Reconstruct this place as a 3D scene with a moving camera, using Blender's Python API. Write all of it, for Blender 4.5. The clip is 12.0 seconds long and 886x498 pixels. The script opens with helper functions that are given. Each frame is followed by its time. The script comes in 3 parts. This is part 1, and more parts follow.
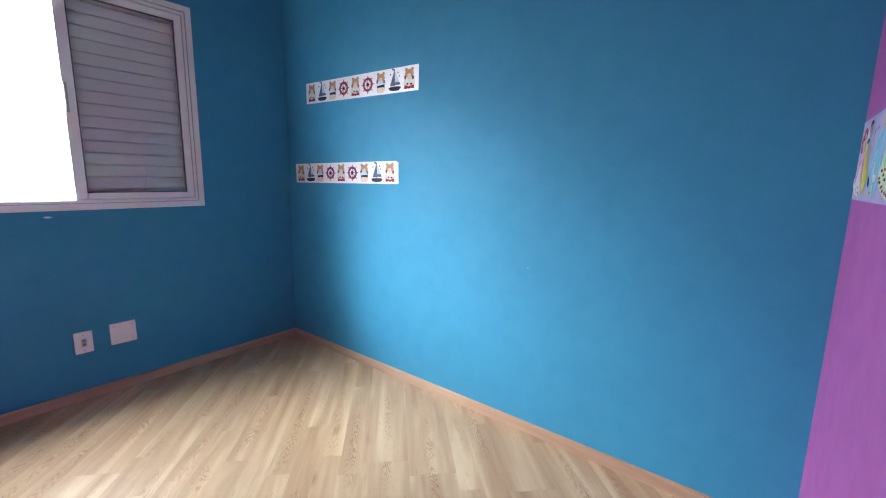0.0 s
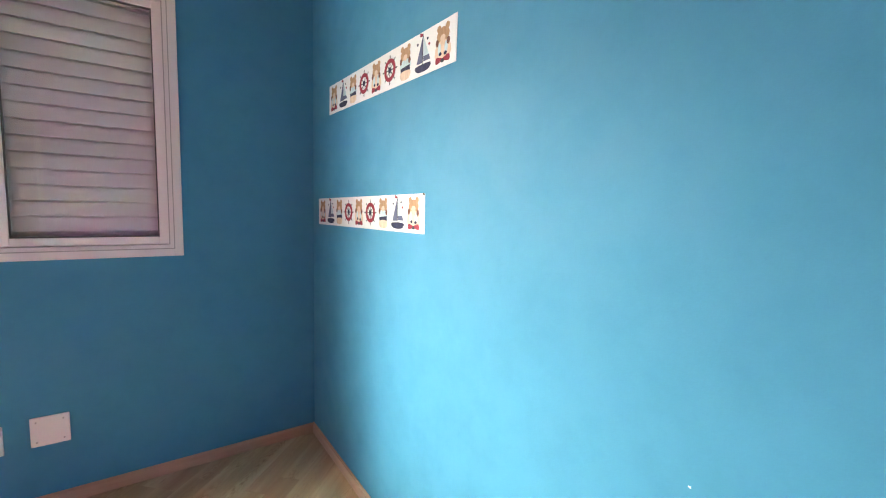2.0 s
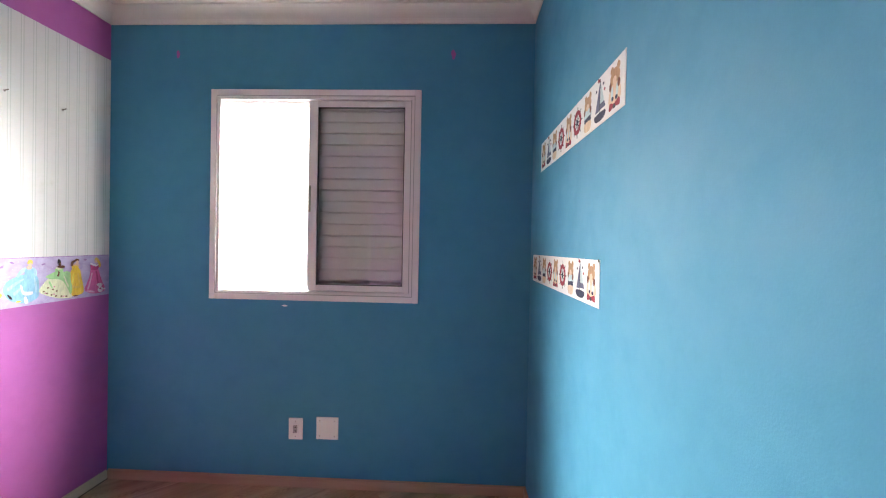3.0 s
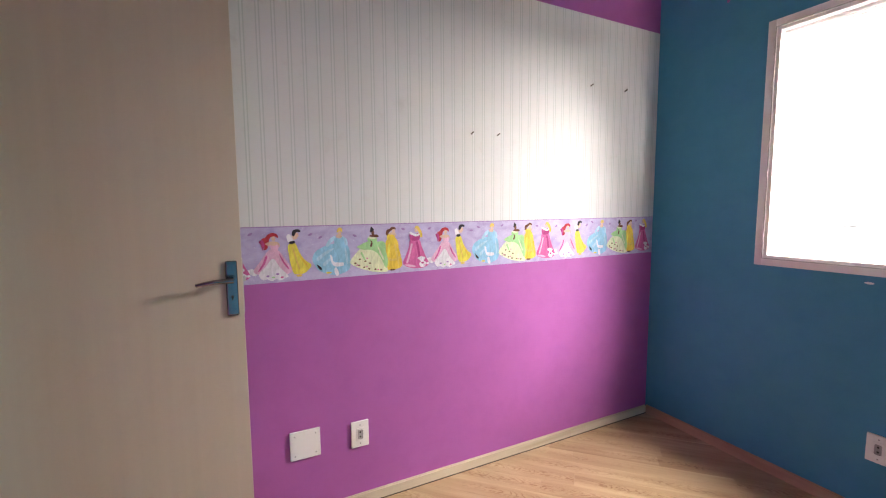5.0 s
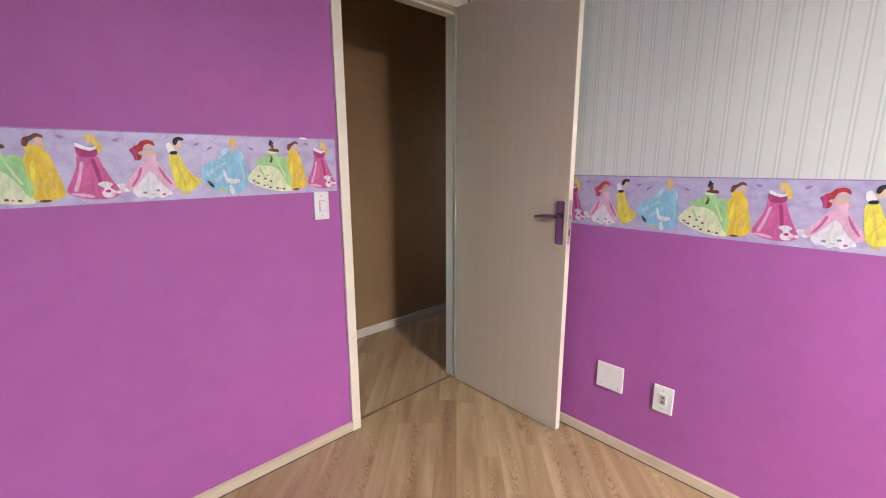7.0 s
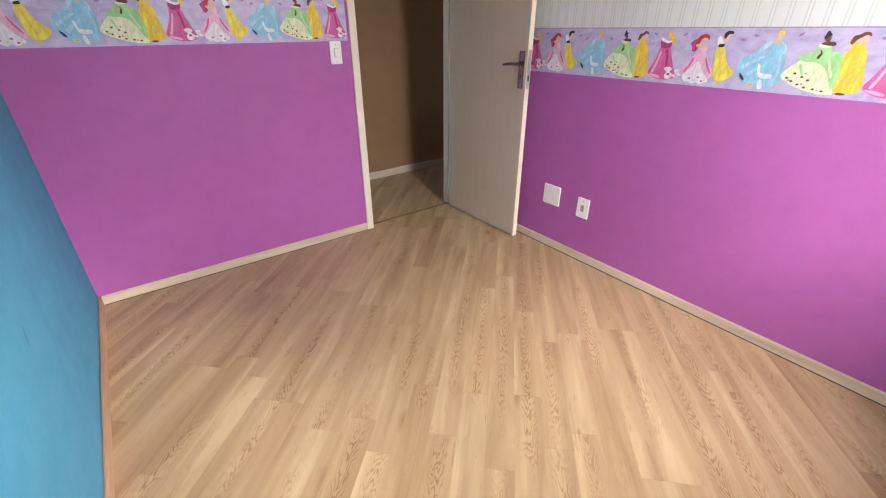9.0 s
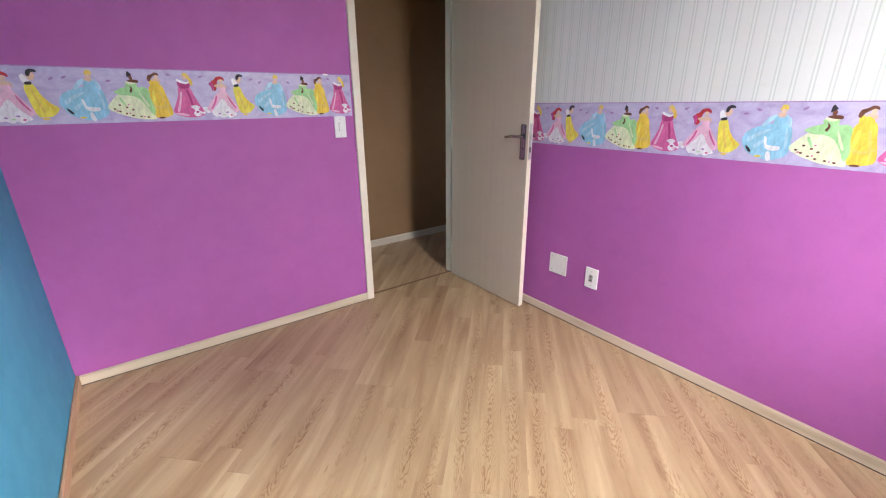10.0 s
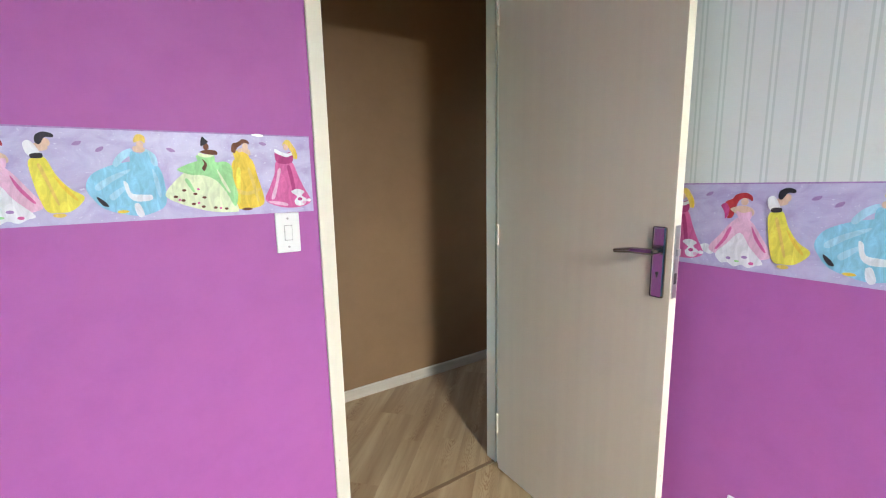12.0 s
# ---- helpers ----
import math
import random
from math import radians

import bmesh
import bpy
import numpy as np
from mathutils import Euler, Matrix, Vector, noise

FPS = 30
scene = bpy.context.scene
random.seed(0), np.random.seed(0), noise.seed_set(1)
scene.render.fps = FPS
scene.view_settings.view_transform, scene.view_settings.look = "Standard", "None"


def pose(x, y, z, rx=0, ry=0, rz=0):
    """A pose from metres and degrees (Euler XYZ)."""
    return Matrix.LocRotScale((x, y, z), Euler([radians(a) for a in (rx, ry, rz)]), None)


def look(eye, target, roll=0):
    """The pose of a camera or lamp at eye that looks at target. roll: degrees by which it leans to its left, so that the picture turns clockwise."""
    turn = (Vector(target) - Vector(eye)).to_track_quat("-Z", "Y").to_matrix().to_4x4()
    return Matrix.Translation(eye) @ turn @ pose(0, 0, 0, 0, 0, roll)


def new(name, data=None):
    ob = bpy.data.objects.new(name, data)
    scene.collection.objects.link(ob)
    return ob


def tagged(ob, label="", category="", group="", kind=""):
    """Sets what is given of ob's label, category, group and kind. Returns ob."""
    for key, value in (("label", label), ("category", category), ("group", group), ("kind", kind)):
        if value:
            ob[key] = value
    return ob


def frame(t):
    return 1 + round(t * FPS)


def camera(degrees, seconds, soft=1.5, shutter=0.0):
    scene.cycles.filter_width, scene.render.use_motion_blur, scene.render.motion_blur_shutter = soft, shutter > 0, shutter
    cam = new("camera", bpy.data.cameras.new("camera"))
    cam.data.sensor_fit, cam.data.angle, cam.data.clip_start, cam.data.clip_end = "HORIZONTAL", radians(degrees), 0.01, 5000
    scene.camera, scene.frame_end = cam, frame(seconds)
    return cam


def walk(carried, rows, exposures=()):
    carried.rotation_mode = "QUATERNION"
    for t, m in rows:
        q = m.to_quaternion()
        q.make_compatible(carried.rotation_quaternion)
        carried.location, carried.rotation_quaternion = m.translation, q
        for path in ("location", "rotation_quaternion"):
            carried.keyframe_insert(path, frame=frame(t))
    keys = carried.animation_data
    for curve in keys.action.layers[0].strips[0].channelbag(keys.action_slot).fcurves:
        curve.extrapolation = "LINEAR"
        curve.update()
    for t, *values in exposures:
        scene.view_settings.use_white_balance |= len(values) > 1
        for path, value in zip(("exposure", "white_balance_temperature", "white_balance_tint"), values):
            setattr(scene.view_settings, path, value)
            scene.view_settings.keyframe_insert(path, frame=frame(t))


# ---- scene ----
cam = camera(93.4, 12.0, soft=1.15)

PATH = [
    (0, (0.605, 0.179, 1.226), (2.154, 1.4, 0.894), 1.0),
    (0.5, (0.733, 0.327, 1.255), (2.491, 1.236, 0.967), -0.2),
    (1, (1.02, 0.462, 1.26), (2.756, 1.413, 0.973), -0.8),
    (1.5, (1.342, 0.604, 1.263), (2.884, 1.849, 0.999), 0.3),
    (2, (1.63, 0.753, 1.273), (2.773, 2.383, 1.084), 1.4),
    (2.5, (1.857, 0.787, 1.304), (2.384, 2.713, 1.191), 1.3),
    (3, (1.977, 0.748, 1.358), (1.893, 2.746, 1.335), 1.1),
    (3.2, (1.954, 0.722, 1.383), (1.648, 2.698, 1.404), 0.3),
    (4.8, (1.821, 0.701, 1.303), (0.108, 1.73, 1.229), -1.2),
    (5, (1.753, 0.694, 1.315), (-0.032, 1.577, 1.127), -0.4),
    (5.5, (1.728, 0.825, 1.288), (-0.218, 1.107, 0.918), 0.2),
    (6, (1.643, 1.031, 1.266), (-0.28, 0.632, 0.888), 0.9),
    (6.5, (1.653, 1.325, 1.285), (-0.001, 0.25, 0.959), 0.4),
    (6.7, (1.691, 1.468, 1.301), (0.183, 0.198, 0.967), 0.1),
    (8.3, (2.003, 2.323, 1.322), (0.925, 0.78, 0.647), 0.4),
    (8.5, (1.998, 2.391, 1.302), (0.927, 0.888, 0.532), 0.2),
    (9, (1.999, 2.459, 1.261), (0.944, 1.044, 0.32), -0.1),
    (9.5, (1.987, 2.452, 1.238), (0.923, 1.021, 0.333), -0.3),
    (10, (1.942, 2.372, 1.266), (0.822, 0.856, 0.599), -0.4),
    (10.5, (1.832, 2.173, 1.324), (0.689, 0.581, 0.926), -0.8),
    (11, (1.732, 1.94, 1.375), (0.585, 0.312, 1.184), -0.9),
    (11.2, (1.651, 1.849, 1.351), (0.514, 0.209, 1.222), -1.2),
    (11.5, (1.478, 1.643, 1.343), (0.359, -0.007, 1.187), -1.2),
    (11.6, (1.425, 1.572, 1.321), (0.305, -0.077, 1.16), -1.5),
    (12, (1.211, 1.288, 1.272), (0.135, -0.367, 0.951), -1.1),
]
EXPOSURES = [(0, 2.85, 5500, 9), (0.5, 3.35, 6500, 11), (1.0, 3.5, 6600, 12), (2.0, 3.45, 6800, 5), (2.5, 3.2, 6900, 7), (3, 3.15, 6700, 11), (5, 2.75, 7000, 17), (5.5, 2.95, 7100, 24), (6.0, 2.9, 7100, 25), (6.5, 2.9, 6900, 17), (8.5, 2.75, 6600, 15), (9.0, 2.7, 6700, 15), (9.5, 2.75, 5700, 7), (10.3, 2.8, 6700, 18), (11, 3.0, 6700, 16), (12, 3.3, 6200, 3)]
walk(cam, [(t, look(eye, target, roll)) for t, eye, target, roll in PATH], EXPOSURES)

# ---------------------------------------------------------------- world, sun
world = bpy.data.worlds.new("sky")
scene.world = world
world.use_nodes = True
wn = world.node_tree
sky = wn.nodes.new("ShaderNodeTexSky")
sky.sky_type = "NISHITA"
sky.sun_disc = False
sky.sun_elevation = radians(30)
sky.sun_rotation = radians(318)
sky.air_density, sky.dust_density, sky.ozone_density = 1.0, 2.0, 1.0
back = wn.nodes["Background"]
back.inputs["Strength"].default_value = 0.15
wn.links.new(sky.outputs["Color"], back.inputs["Color"])

sun_data = bpy.data.lights.new("sun", "SUN")
sun_data.energy, sun_data.angle, sun_data.color = 3.5, radians(36), (1.0, 0.97, 0.93)
sun = new("sun", sun_data)
sun.matrix_world = look((-18, 20, 15.5), (0, 0, 0))

# the bright overcast sky that the open half of the window lets in
day = bpy.data.lights.new("window_daylight", "AREA")
day.shape, day.size, day.size_y = "RECTANGLE", 4.2, 1.3
day.energy, day.color = 270.0, (1.0, 0.985, 0.96)
daylight = new("window_daylight", day)
daylight.matrix_world = look((0.28, 3.80, 2.46), (0.32, 3.02, 1.73))

# ---------------------------------------------------------------- plan
WID, LEN = 2.355, 3.017          # room, wall to wall
CEIL, MOULD = 2.62, 2.548        # ceiling and foot of the cornice
DOOR_L, DOOR_R, DOOR_H = 0.078, 0.785, 2.085
WIN_L, WIN_R, WIN_B, WIN_T = 0.585, 1.750, 1.032, 2.190
HALL_Y = -0.955
WALL_S = -0.095                  # hall side of the door wall


# ---------------------------------------------------------------- materials
def material(name, color, rough=0.6, metal=0.0, spec=0.5):
    m = bpy.data.materials.new(name)
    m.use_nodes = True
    b = m.node_tree.nodes["Principled BSDF"]
    b.inputs["Base Color"].default_value = (*color, 1)
    b.inputs["Roughness"].default_value = rough
    b.inputs["Metallic"].default_value = metal
    b.inputs["Specular IOR Level"].default_value = spec
    return m


def kit(m):
    nt = m.node_tree
    return nt, nt.nodes["Principled BSDF"], lambda kind: nt.nodes.new(kind), nt.links.new


def coords(m, scale=(1, 1, 1), source="Object"):
    nt, b, add, link = kit(m)
    tc, mp = add("ShaderNodeTexCoord"), add("ShaderNodeMapping")
    mp.inputs["Scale"].default_value = scale
    link(tc.outputs[source], mp.inputs["Vector"])
    return mp.outputs["Vector"]


def noise_tex(m, vector, scale, detail=4, rough=0.55, distortion=0.0):
    nt, b, add, link = kit(m)
    n = add("ShaderNodeTexNoise")
    n.inputs["Scale"].default_value = scale
    n.inputs["Detail"].default_value = detail
    n.inputs["Roughness"].default_value = rough
    n.inputs["Distortion"].default_value = distortion
    link(vector, n.inputs["Vector"])
    return n.outputs["Fac"]


def ramp(m, fac, stops):
    nt, b, add, link = kit(m)
    r = add("ShaderNodeValToRGB")
    e = r.color_ramp.elements
    while len(e) < len(stops):
        e.new(0.5)
    for el, (p, c) in zip(e, stops):
        el.position = p
        el.color = (*c, 1) if len(c) == 3 else c
    link(fac, r.inputs["Fac"])
    return r.outputs["Color"]


def mix(m, fac, a, b2, mode="MIX"):
    nt, b, add, link = kit(m)
    x = add("ShaderNodeMix")
    x.data_type, x.blend_type = "RGBA", mode
    for key, v in ((0, fac), (6, a), (7, b2)):
        if isinstance(v, (int, float)):
            x.inputs[key].default_value = v
        elif isinstance(v, tuple):
            x.inputs[key].default_value = (*v, 1)
        else:
            link(v, x.inputs[key])
    return x.outputs[2]


def calc(m, op, a, b2=0.0, c=0.0):
    nt, b, add, link = kit(m)
    x = add("ShaderNodeMath")
    x.operation = op
    for i, v in enumerate((a, b2, c)):
        if isinstance(v, (int, float)):
            x.inputs[i].default_value = v
        else:
            link(v, x.inputs[i])
    return x.outputs[0]


def bump(m, height, strength, distance=0.002):
    nt, b, add, link = kit(m)
    x = add("ShaderNodeBump")
    x.inputs["Strength"].default_value = strength
    x.inputs["Distance"].default_value = distance
    link(height, x.inputs["Height"])
    link(x.outputs["Normal"], b.inputs["Normal"])


def paint(name, color, rough=0.55, vary=0.07, grain=260, relief=0.25):
    """Roller-painted plaster: soft mottling, faint scuffs and an orange-peel relief."""
    m = material(name, color, rough)
    nt, b, add, link = kit(m)
    v = coords(m)
    big = noise_tex(m, v, 1.7, 3)
    mid = noise_tex(m, v, 9, 5, 0.65)
    dark = tuple(c * (1 - 2 * vary) for c in color)
    lite = tuple(min(1, c * (1 + vary)) for c in color)
    c1 = ramp(m, big, [(0.3, dark), (0.7, lite)])
    c2 = ramp(m, mid, [(0.30, (0.955, 0.955, 0.955)), (0.55, (1, 1, 1))])
    link(mix(m, 1.0, c1, c2, "MULTIPLY"), b.inputs["Base Color"])
    link(ramp(m, mid, [(0.3, (rough + 0.08,) * 3), (0.7, (rough - 0.06,) * 3)]), b.inputs["Roughness"])
    bump(m, noise_tex(m, v, grain, 3), relief, 0.0008)
    return m


def wood(name, tones, rough=0.4, knots=True, along=1.0):
    """Plank wood, grain along local x."""
    m = material(name, tones[1], rough)
    nt, b, add, link = kit(m)
    info = add("ShaderNodeObjectInfo")
    tc = add("ShaderNodeTexCoord")
    shift = add("ShaderNodeVectorMath")
    shift.operation = "MULTIPLY_ADD"
    link(info.outputs["Random"], shift.inputs[0])
    shift.inputs[1].default_value = (37.0, 11.0, 5.0)
    link(tc.outputs["Object"], shift.inputs[2])

    def scaled(s):
        mp = add("ShaderNodeMapping")
        mp.inputs["Scale"].default_value = s
        link(shift.outputs[0], mp.inputs["Vector"])
        return mp.outputs["Vector"]

    fine = noise_tex(m, scaled((2.2 * along, 55, 55)), 1.0, 5, 0.6)
    broad = noise_tex(m, scaled((1.1 * along, 11, 11)), 1.0, 4, 0.55, 0.6)
    # flat-sawn figure: nested parabolas down the middle of a board
    here, moved = add("ShaderNodeSeparateXYZ"), add("ShaderNodeSeparateXYZ")
    link(tc.outputs["Object"], here.inputs[0])
    link(shift.outputs[0], moved.inputs[0])
    wob = noise_tex(m, scaled((5.0, 26.0, 1)), 1.0, 3)
    arch = calc(m, "POWER", calc(m, "ABSOLUTE", calc(m, "MULTIPLY", here.outputs["Y"], 30.0)), 1.7)
    turn = calc(m, "ADD", calc(m, "MULTIPLY", moved.outputs["X"], 5.5), calc(m, "ADD", calc(m, "MULTIPLY", arch, 0.75), calc(m, "MULTIPLY", wob, 2.2)))
    band = calc(m, "SINE", calc(m, "MULTIPLY", turn, 25.0))
    rings = ramp(m, calc(m, "MULTIPLY_ADD", band, 0.5, 0.5), [(0.0, (1.02, 1.02, 1.02)), (0.55, (1, 1, 1)), (0.86, (0.71, 0.58, 0.46)), (1.0, (0.60, 0.45, 0.34))])
    tick = ramp(m, noise_tex(m, scaled((16.0, 150.0, 1)), 1.0, 1), [(0.70, (0, 0, 0)), (0.76, (0.7, 0.7, 0.7))])
    where = noise_tex(m, scaled((1.3, 2.2, 1)), 1.0, 2)
    base = ramp(m, broad, [(0.28, tones[0]), (0.52, tones[1]), (0.75, tones[2])])
    tint = ramp(m, info.outputs["Random"], [(0.0, (0.88, 0.82, 0.77)), (0.3, (1, 0.98, 0.95)), (0.65, (0.97, 0.95, 0.92)), (1.0, (1.07, 1.06, 1.02))])
    col = mix(m, 1.0, base, tint, "MULTIPLY")
    if knots:
        heart = calc(m, "POWER", 2.718, calc(m, "MULTIPLY", calc(m, "POWER", calc(m, "ABSOLUTE", calc(m, "MULTIPLY", here.outputs["Y"], 43.0)), 2.0), -1.0))
        patchy = ramp(m, where, [(0.45, (0.03, 0.03, 0.03)), (0.57, (1, 1, 1))])
        strong = calc(m, "MULTIPLY", patchy, calc(m, "MULTIPLY_ADD", heart, 0.72, 0.12))
        col = mix(m, strong, col, mix(m, 1.0, col, rings, "MULTIPLY"))
    col = mix(m, 0.55, col, mix(m, 1.0, col, ramp(m, fine, [(0.3, (0.90, 0.87, 0.84)), (0.6, (1.02, 1.02, 1.02))]), "MULTIPLY"))
    if knots:
        col = mix(m, tick, col, (0.26, 0.15, 0.08))
        cell = add("ShaderNodeTexVoronoi")
        cell.inputs["Scale"].default_value = 1.0
        link(scaled((2.6, 7.5, 1)), cell.inputs["Vector"])
        spot = ramp(m, cell.outputs["Distance"], [(0.0, (1, 1, 1)), (0.075, (0.55, 0.55, 0.55)), (0.17, (0, 0, 0))])
        keep = ramp(m, noise_tex(m, scaled((1.9, 5.0, 1)), 1.3, 1), [(0.45, (0, 0, 0)), (0.53, (0.9, 0.9, 0.9))])
        col = mix(m, mix(m, 1.0, spot, keep, "MULTIPLY"), col, (0.20, 0.105, 0.05))
    link(col, b.inputs["Base Color"])
    link(ramp(m, fine, [(0.2, (rough + 0.1,) * 3), (0.8, (rough - 0.05,) * 3)]), b.inputs["Roughness"])
    bump(m, fine, 0.12, 0.0006)
    return m


BLUE = paint("blue_wall_paint", (0.050, 0.262, 0.408), 0.72, 0.025)
PINK = paint("orchid_wall_paint", (0.405, 0.104, 0.360), 0.66, 0.03)
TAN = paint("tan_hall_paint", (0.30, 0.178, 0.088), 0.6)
WHITE_PLASTER = paint("ceiling_plaster", (0.68, 0.655, 0.615), 0.75, 0.03)
RENDER_WALL = paint("outer_render", (0.72, 0.70, 0.66), 0.85)
CREAM = paint("cream_enamel", (0.78, 0.72, 0.58), 0.35, 0.03, 120, 0.1)
def chips(m, scale, amount, color):
    """Small worn chips in a coat of paint."""
    nt, b, add, link = kit(m)
    coat = b.inputs["Base Color"].links[0].from_socket
    spot = ramp(m, noise_tex(m, coords(m), scale, 3, 0.6), [(amount, (0, 0, 0)), (amount + 0.03, (0.8, 0.8, 0.8))])
    link(mix(m, spot, coat, color), b.inputs["Base Color"])


chips(CREAM, 42, 0.72, (0.40, 0.30, 0.19))
LAMINATE = wood("light_laminate", [(0.30, 0.190, 0.102), (0.42, 0.302, 0.176), (0.54, 0.420, 0.262)], 0.32)
PALE_SKIRT = wood("pale_skirting", [(0.50, 0.42, 0.30), (0.62, 0.54, 0.41), (0.70, 0.62, 0.49)], 0.45, False)
ORANGE_SKIRT = wood("honey_skirting", [(0.38, 0.24, 0.15), (0.48, 0.32, 0.21), (0.55, 0.38, 0.26)], 0.45, False)
STRIP_WOOD = wood("brown_joint_strip", [(0.15, 0.09, 0.045), (0.20, 0.12, 0.065), (0.26, 0.16, 0.09)], 0.45, False)
GREY_SKIRT = wood("whitish_skirting", [(0.55, 0.50, 0.42), (0.64, 0.59, 0.51), (0.72, 0.67, 0.60)], 0.5, False)
ALU = material("white_aluminium", (0.79, 0.745, 0.735), 0.32)
TRACK = material("dark_track", (0.10, 0.09, 0.09), 0.6)
SLAT = material("shutter_slat", (0.80, 0.73, 0.73), 0.42)
PULL = material("grey_green_pull", (0.36, 0.38, 0.30), 0.45)
PLASTIC = material("white_plastic", (0.82, 0.81, 0.78), 0.3)
GAP_SHADE_AND_NAIL = material("gap_shade_and_nail", (0.09, 0.065, 0.045), 0.8)
SOCKET = material("dark_socket", (0.05, 0.045, 0.04), 0.5)
GREY_PLASTIC = material("grey_plastic", (0.42, 0.40, 0.38), 0.4)
CHROME = material("worn_chrome", (0.33, 0.32, 0.33), 0.20, 1.0)
STEEL = material("dull_steel", (0.50, 0.49, 0.47), 0.4, 1.0)
PAPER = material("white_vinyl", (0.80, 0.79, 0.77), 0.30)
GLASS = bpy.data.materials.new("window_glass")
GLASS.use_nodes = True
gn = GLASS.node_tree
gn.nodes.remove(gn.nodes["Principled BSDF"])
clear, gloss, both = (gn.nodes.new("ShaderNode" + k) for k in ("BsdfTransparent", "BsdfGlossy", "MixShader"))
clear.inputs["Color"].default_value, gloss.inputs["Roughness"].default_value = (0.95, 0.97, 0.96, 1), 0.02
both.inputs["Fac"].default_value = 0.05
gn.links.new(clear.outputs["BSDF"], both.inputs[1])
gn.links.new(gloss.outputs["BSDF"], both.inputs[2])
gn.links.new(both.outputs["Shader"], gn.nodes["Material Output"].inputs["Surface"])
GROUND = paint("outside_ground", (0.13, 0.14, 0.10), 0.9, 0.2)
ROOF = paint("roof_slab", (0.36, 0.30, 0.27), 0.85)


def door_paint():
    """Flush door skin: grey-beige enamel with faint upright veins of the veneer below."""
    m = material("beige_door_enamel", (0.56, 0.480, 0.368), 0.42)
    nt, b, add, link = kit(m)
    v = coords(m, (25, 25, 0.8))
    streak = noise_tex(m, v, 1.0, 4)
    stain = noise_tex(m, coords(m), 5.0, 5, 0.7)
    c = ramp(m, streak, [(0.3, (0.545, 0.465, 0.358)), (0.7, (0.575, 0.495, 0.380))])
    s = ramp(m, stain, [(0.30, (0.965, 0.955, 0.945)), (0.5, (1, 1, 1))])
    link(mix(m, 1.0, c, s, "MULTIPLY"), b.inputs["Base Color"])
    bump(m, streak, 0.12, 0.0006)
    return m


def striped_paper():
    """Off-white wallpaper printed with pairs of thin grey-green upright lines (pitch 54.5 mm along y)."""
    m = material("striped_wallpaper", (0.71, 0.71, 0.70), 0.68)
    nt, b, add, link = kit(m)
    tc, sep = add("ShaderNodeTexCoord"), add("ShaderNodeSeparateXYZ")
    link(tc.outputs["Object"], sep.inputs[0])
    pos = calc(m, "MODULO", calc(m, "DIVIDE", calc(m, "ADD", sep.outputs["Y"], 10 * 0.0545 - 1.1135 + 0.0545 * 30), 0.0545), 1.0)
    one = calc(m, "LESS_THAN", calc(m, "ABSOLUTE", calc(m, "SUBTRACT", pos, 0.15)), 0.045)
    two = calc(m, "LESS_THAN", calc(m, "ABSOLUTE", calc(m, "SUBTRACT", pos, 0.36)), 0.045)
    band = calc(m, "LESS_THAN", calc(m, "ABSOLUTE", calc(m, "SUBTRACT", pos, 0.255)), 0.07)
    line = calc(m, "MAXIMUM", one, two)
    v = coords(m)
    age = ramp(m, noise_tex(m, v, 2.2, 4), [(0.3, (0.635, 0.64, 0.62)), (0.7, (0.69, 0.695, 0.68))])
    blot = ramp(m, noise_tex(m, v, 6, 5, 0.7), [(0.27, (0.91, 0.89, 0.87)), (0.4, (1, 1, 1))])
    c = mix(m, 1.0, age, blot, "MULTIPLY")
    c = mix(m, calc(m, "MULTIPLY", band, 0.35), c, (0.71, 0.74, 0.72))
    c = mix(m, calc(m, "MULTIPLY", line, 0.55), c, (0.44, 0.48, 0.45))
    link(c, b.inputs["Base Color"])
    bump(m, calc(m, "ADD", noise_tex(m, v, 180, 3), calc(m, "MULTIPLY", line, 0.4)), 0.2, 0.0006)
    return m


def lilac_paper():
    m = material("lilac_border_paper", (0.50, 0.42, 0.66), 0.4)
    nt, b, add, link = kit(m)
    v = coords(m, (1, 1, 1.3))
    cloud = noise_tex(m, v, 14, 5, 0.6, 0.8)
    c = ramp(m, cloud, [(0.30, (0.36, 0.28, 0.52)), (0.5, (0.46, 0.40, 0.61)), (0.72, (0.55, 0.50, 0.68))])
    spk = ramp(m, noise_tex(m, v, 120, 2), [(0.66, (0, 0, 0)), (0.74, (0.6, 0.6, 0.6))])
    link(mix(m, spk, c, (0.72, 0.68, 0.80)), b.inputs["Base Color"])
    return m


def print_ink(name, color, dark=0.74):
    """Printed colour with soft folds, so that a patch is not one flat tone."""
    m = material(name, color, 0.6, 0.0, 0.25)
    nt, b, add, link = kit(m)
    f = noise_tex(m, coords(m, (55, 55, 20)), 1.0, 5, 0.65, 1.0)
    link(ramp(m, f, [(0.3, tuple(c * dark for c in color)), (0.55, color), (0.8, tuple(min(0.9, c * 1.25 + 0.03) for c in color))]), b.inputs["Base Color"])
    return m


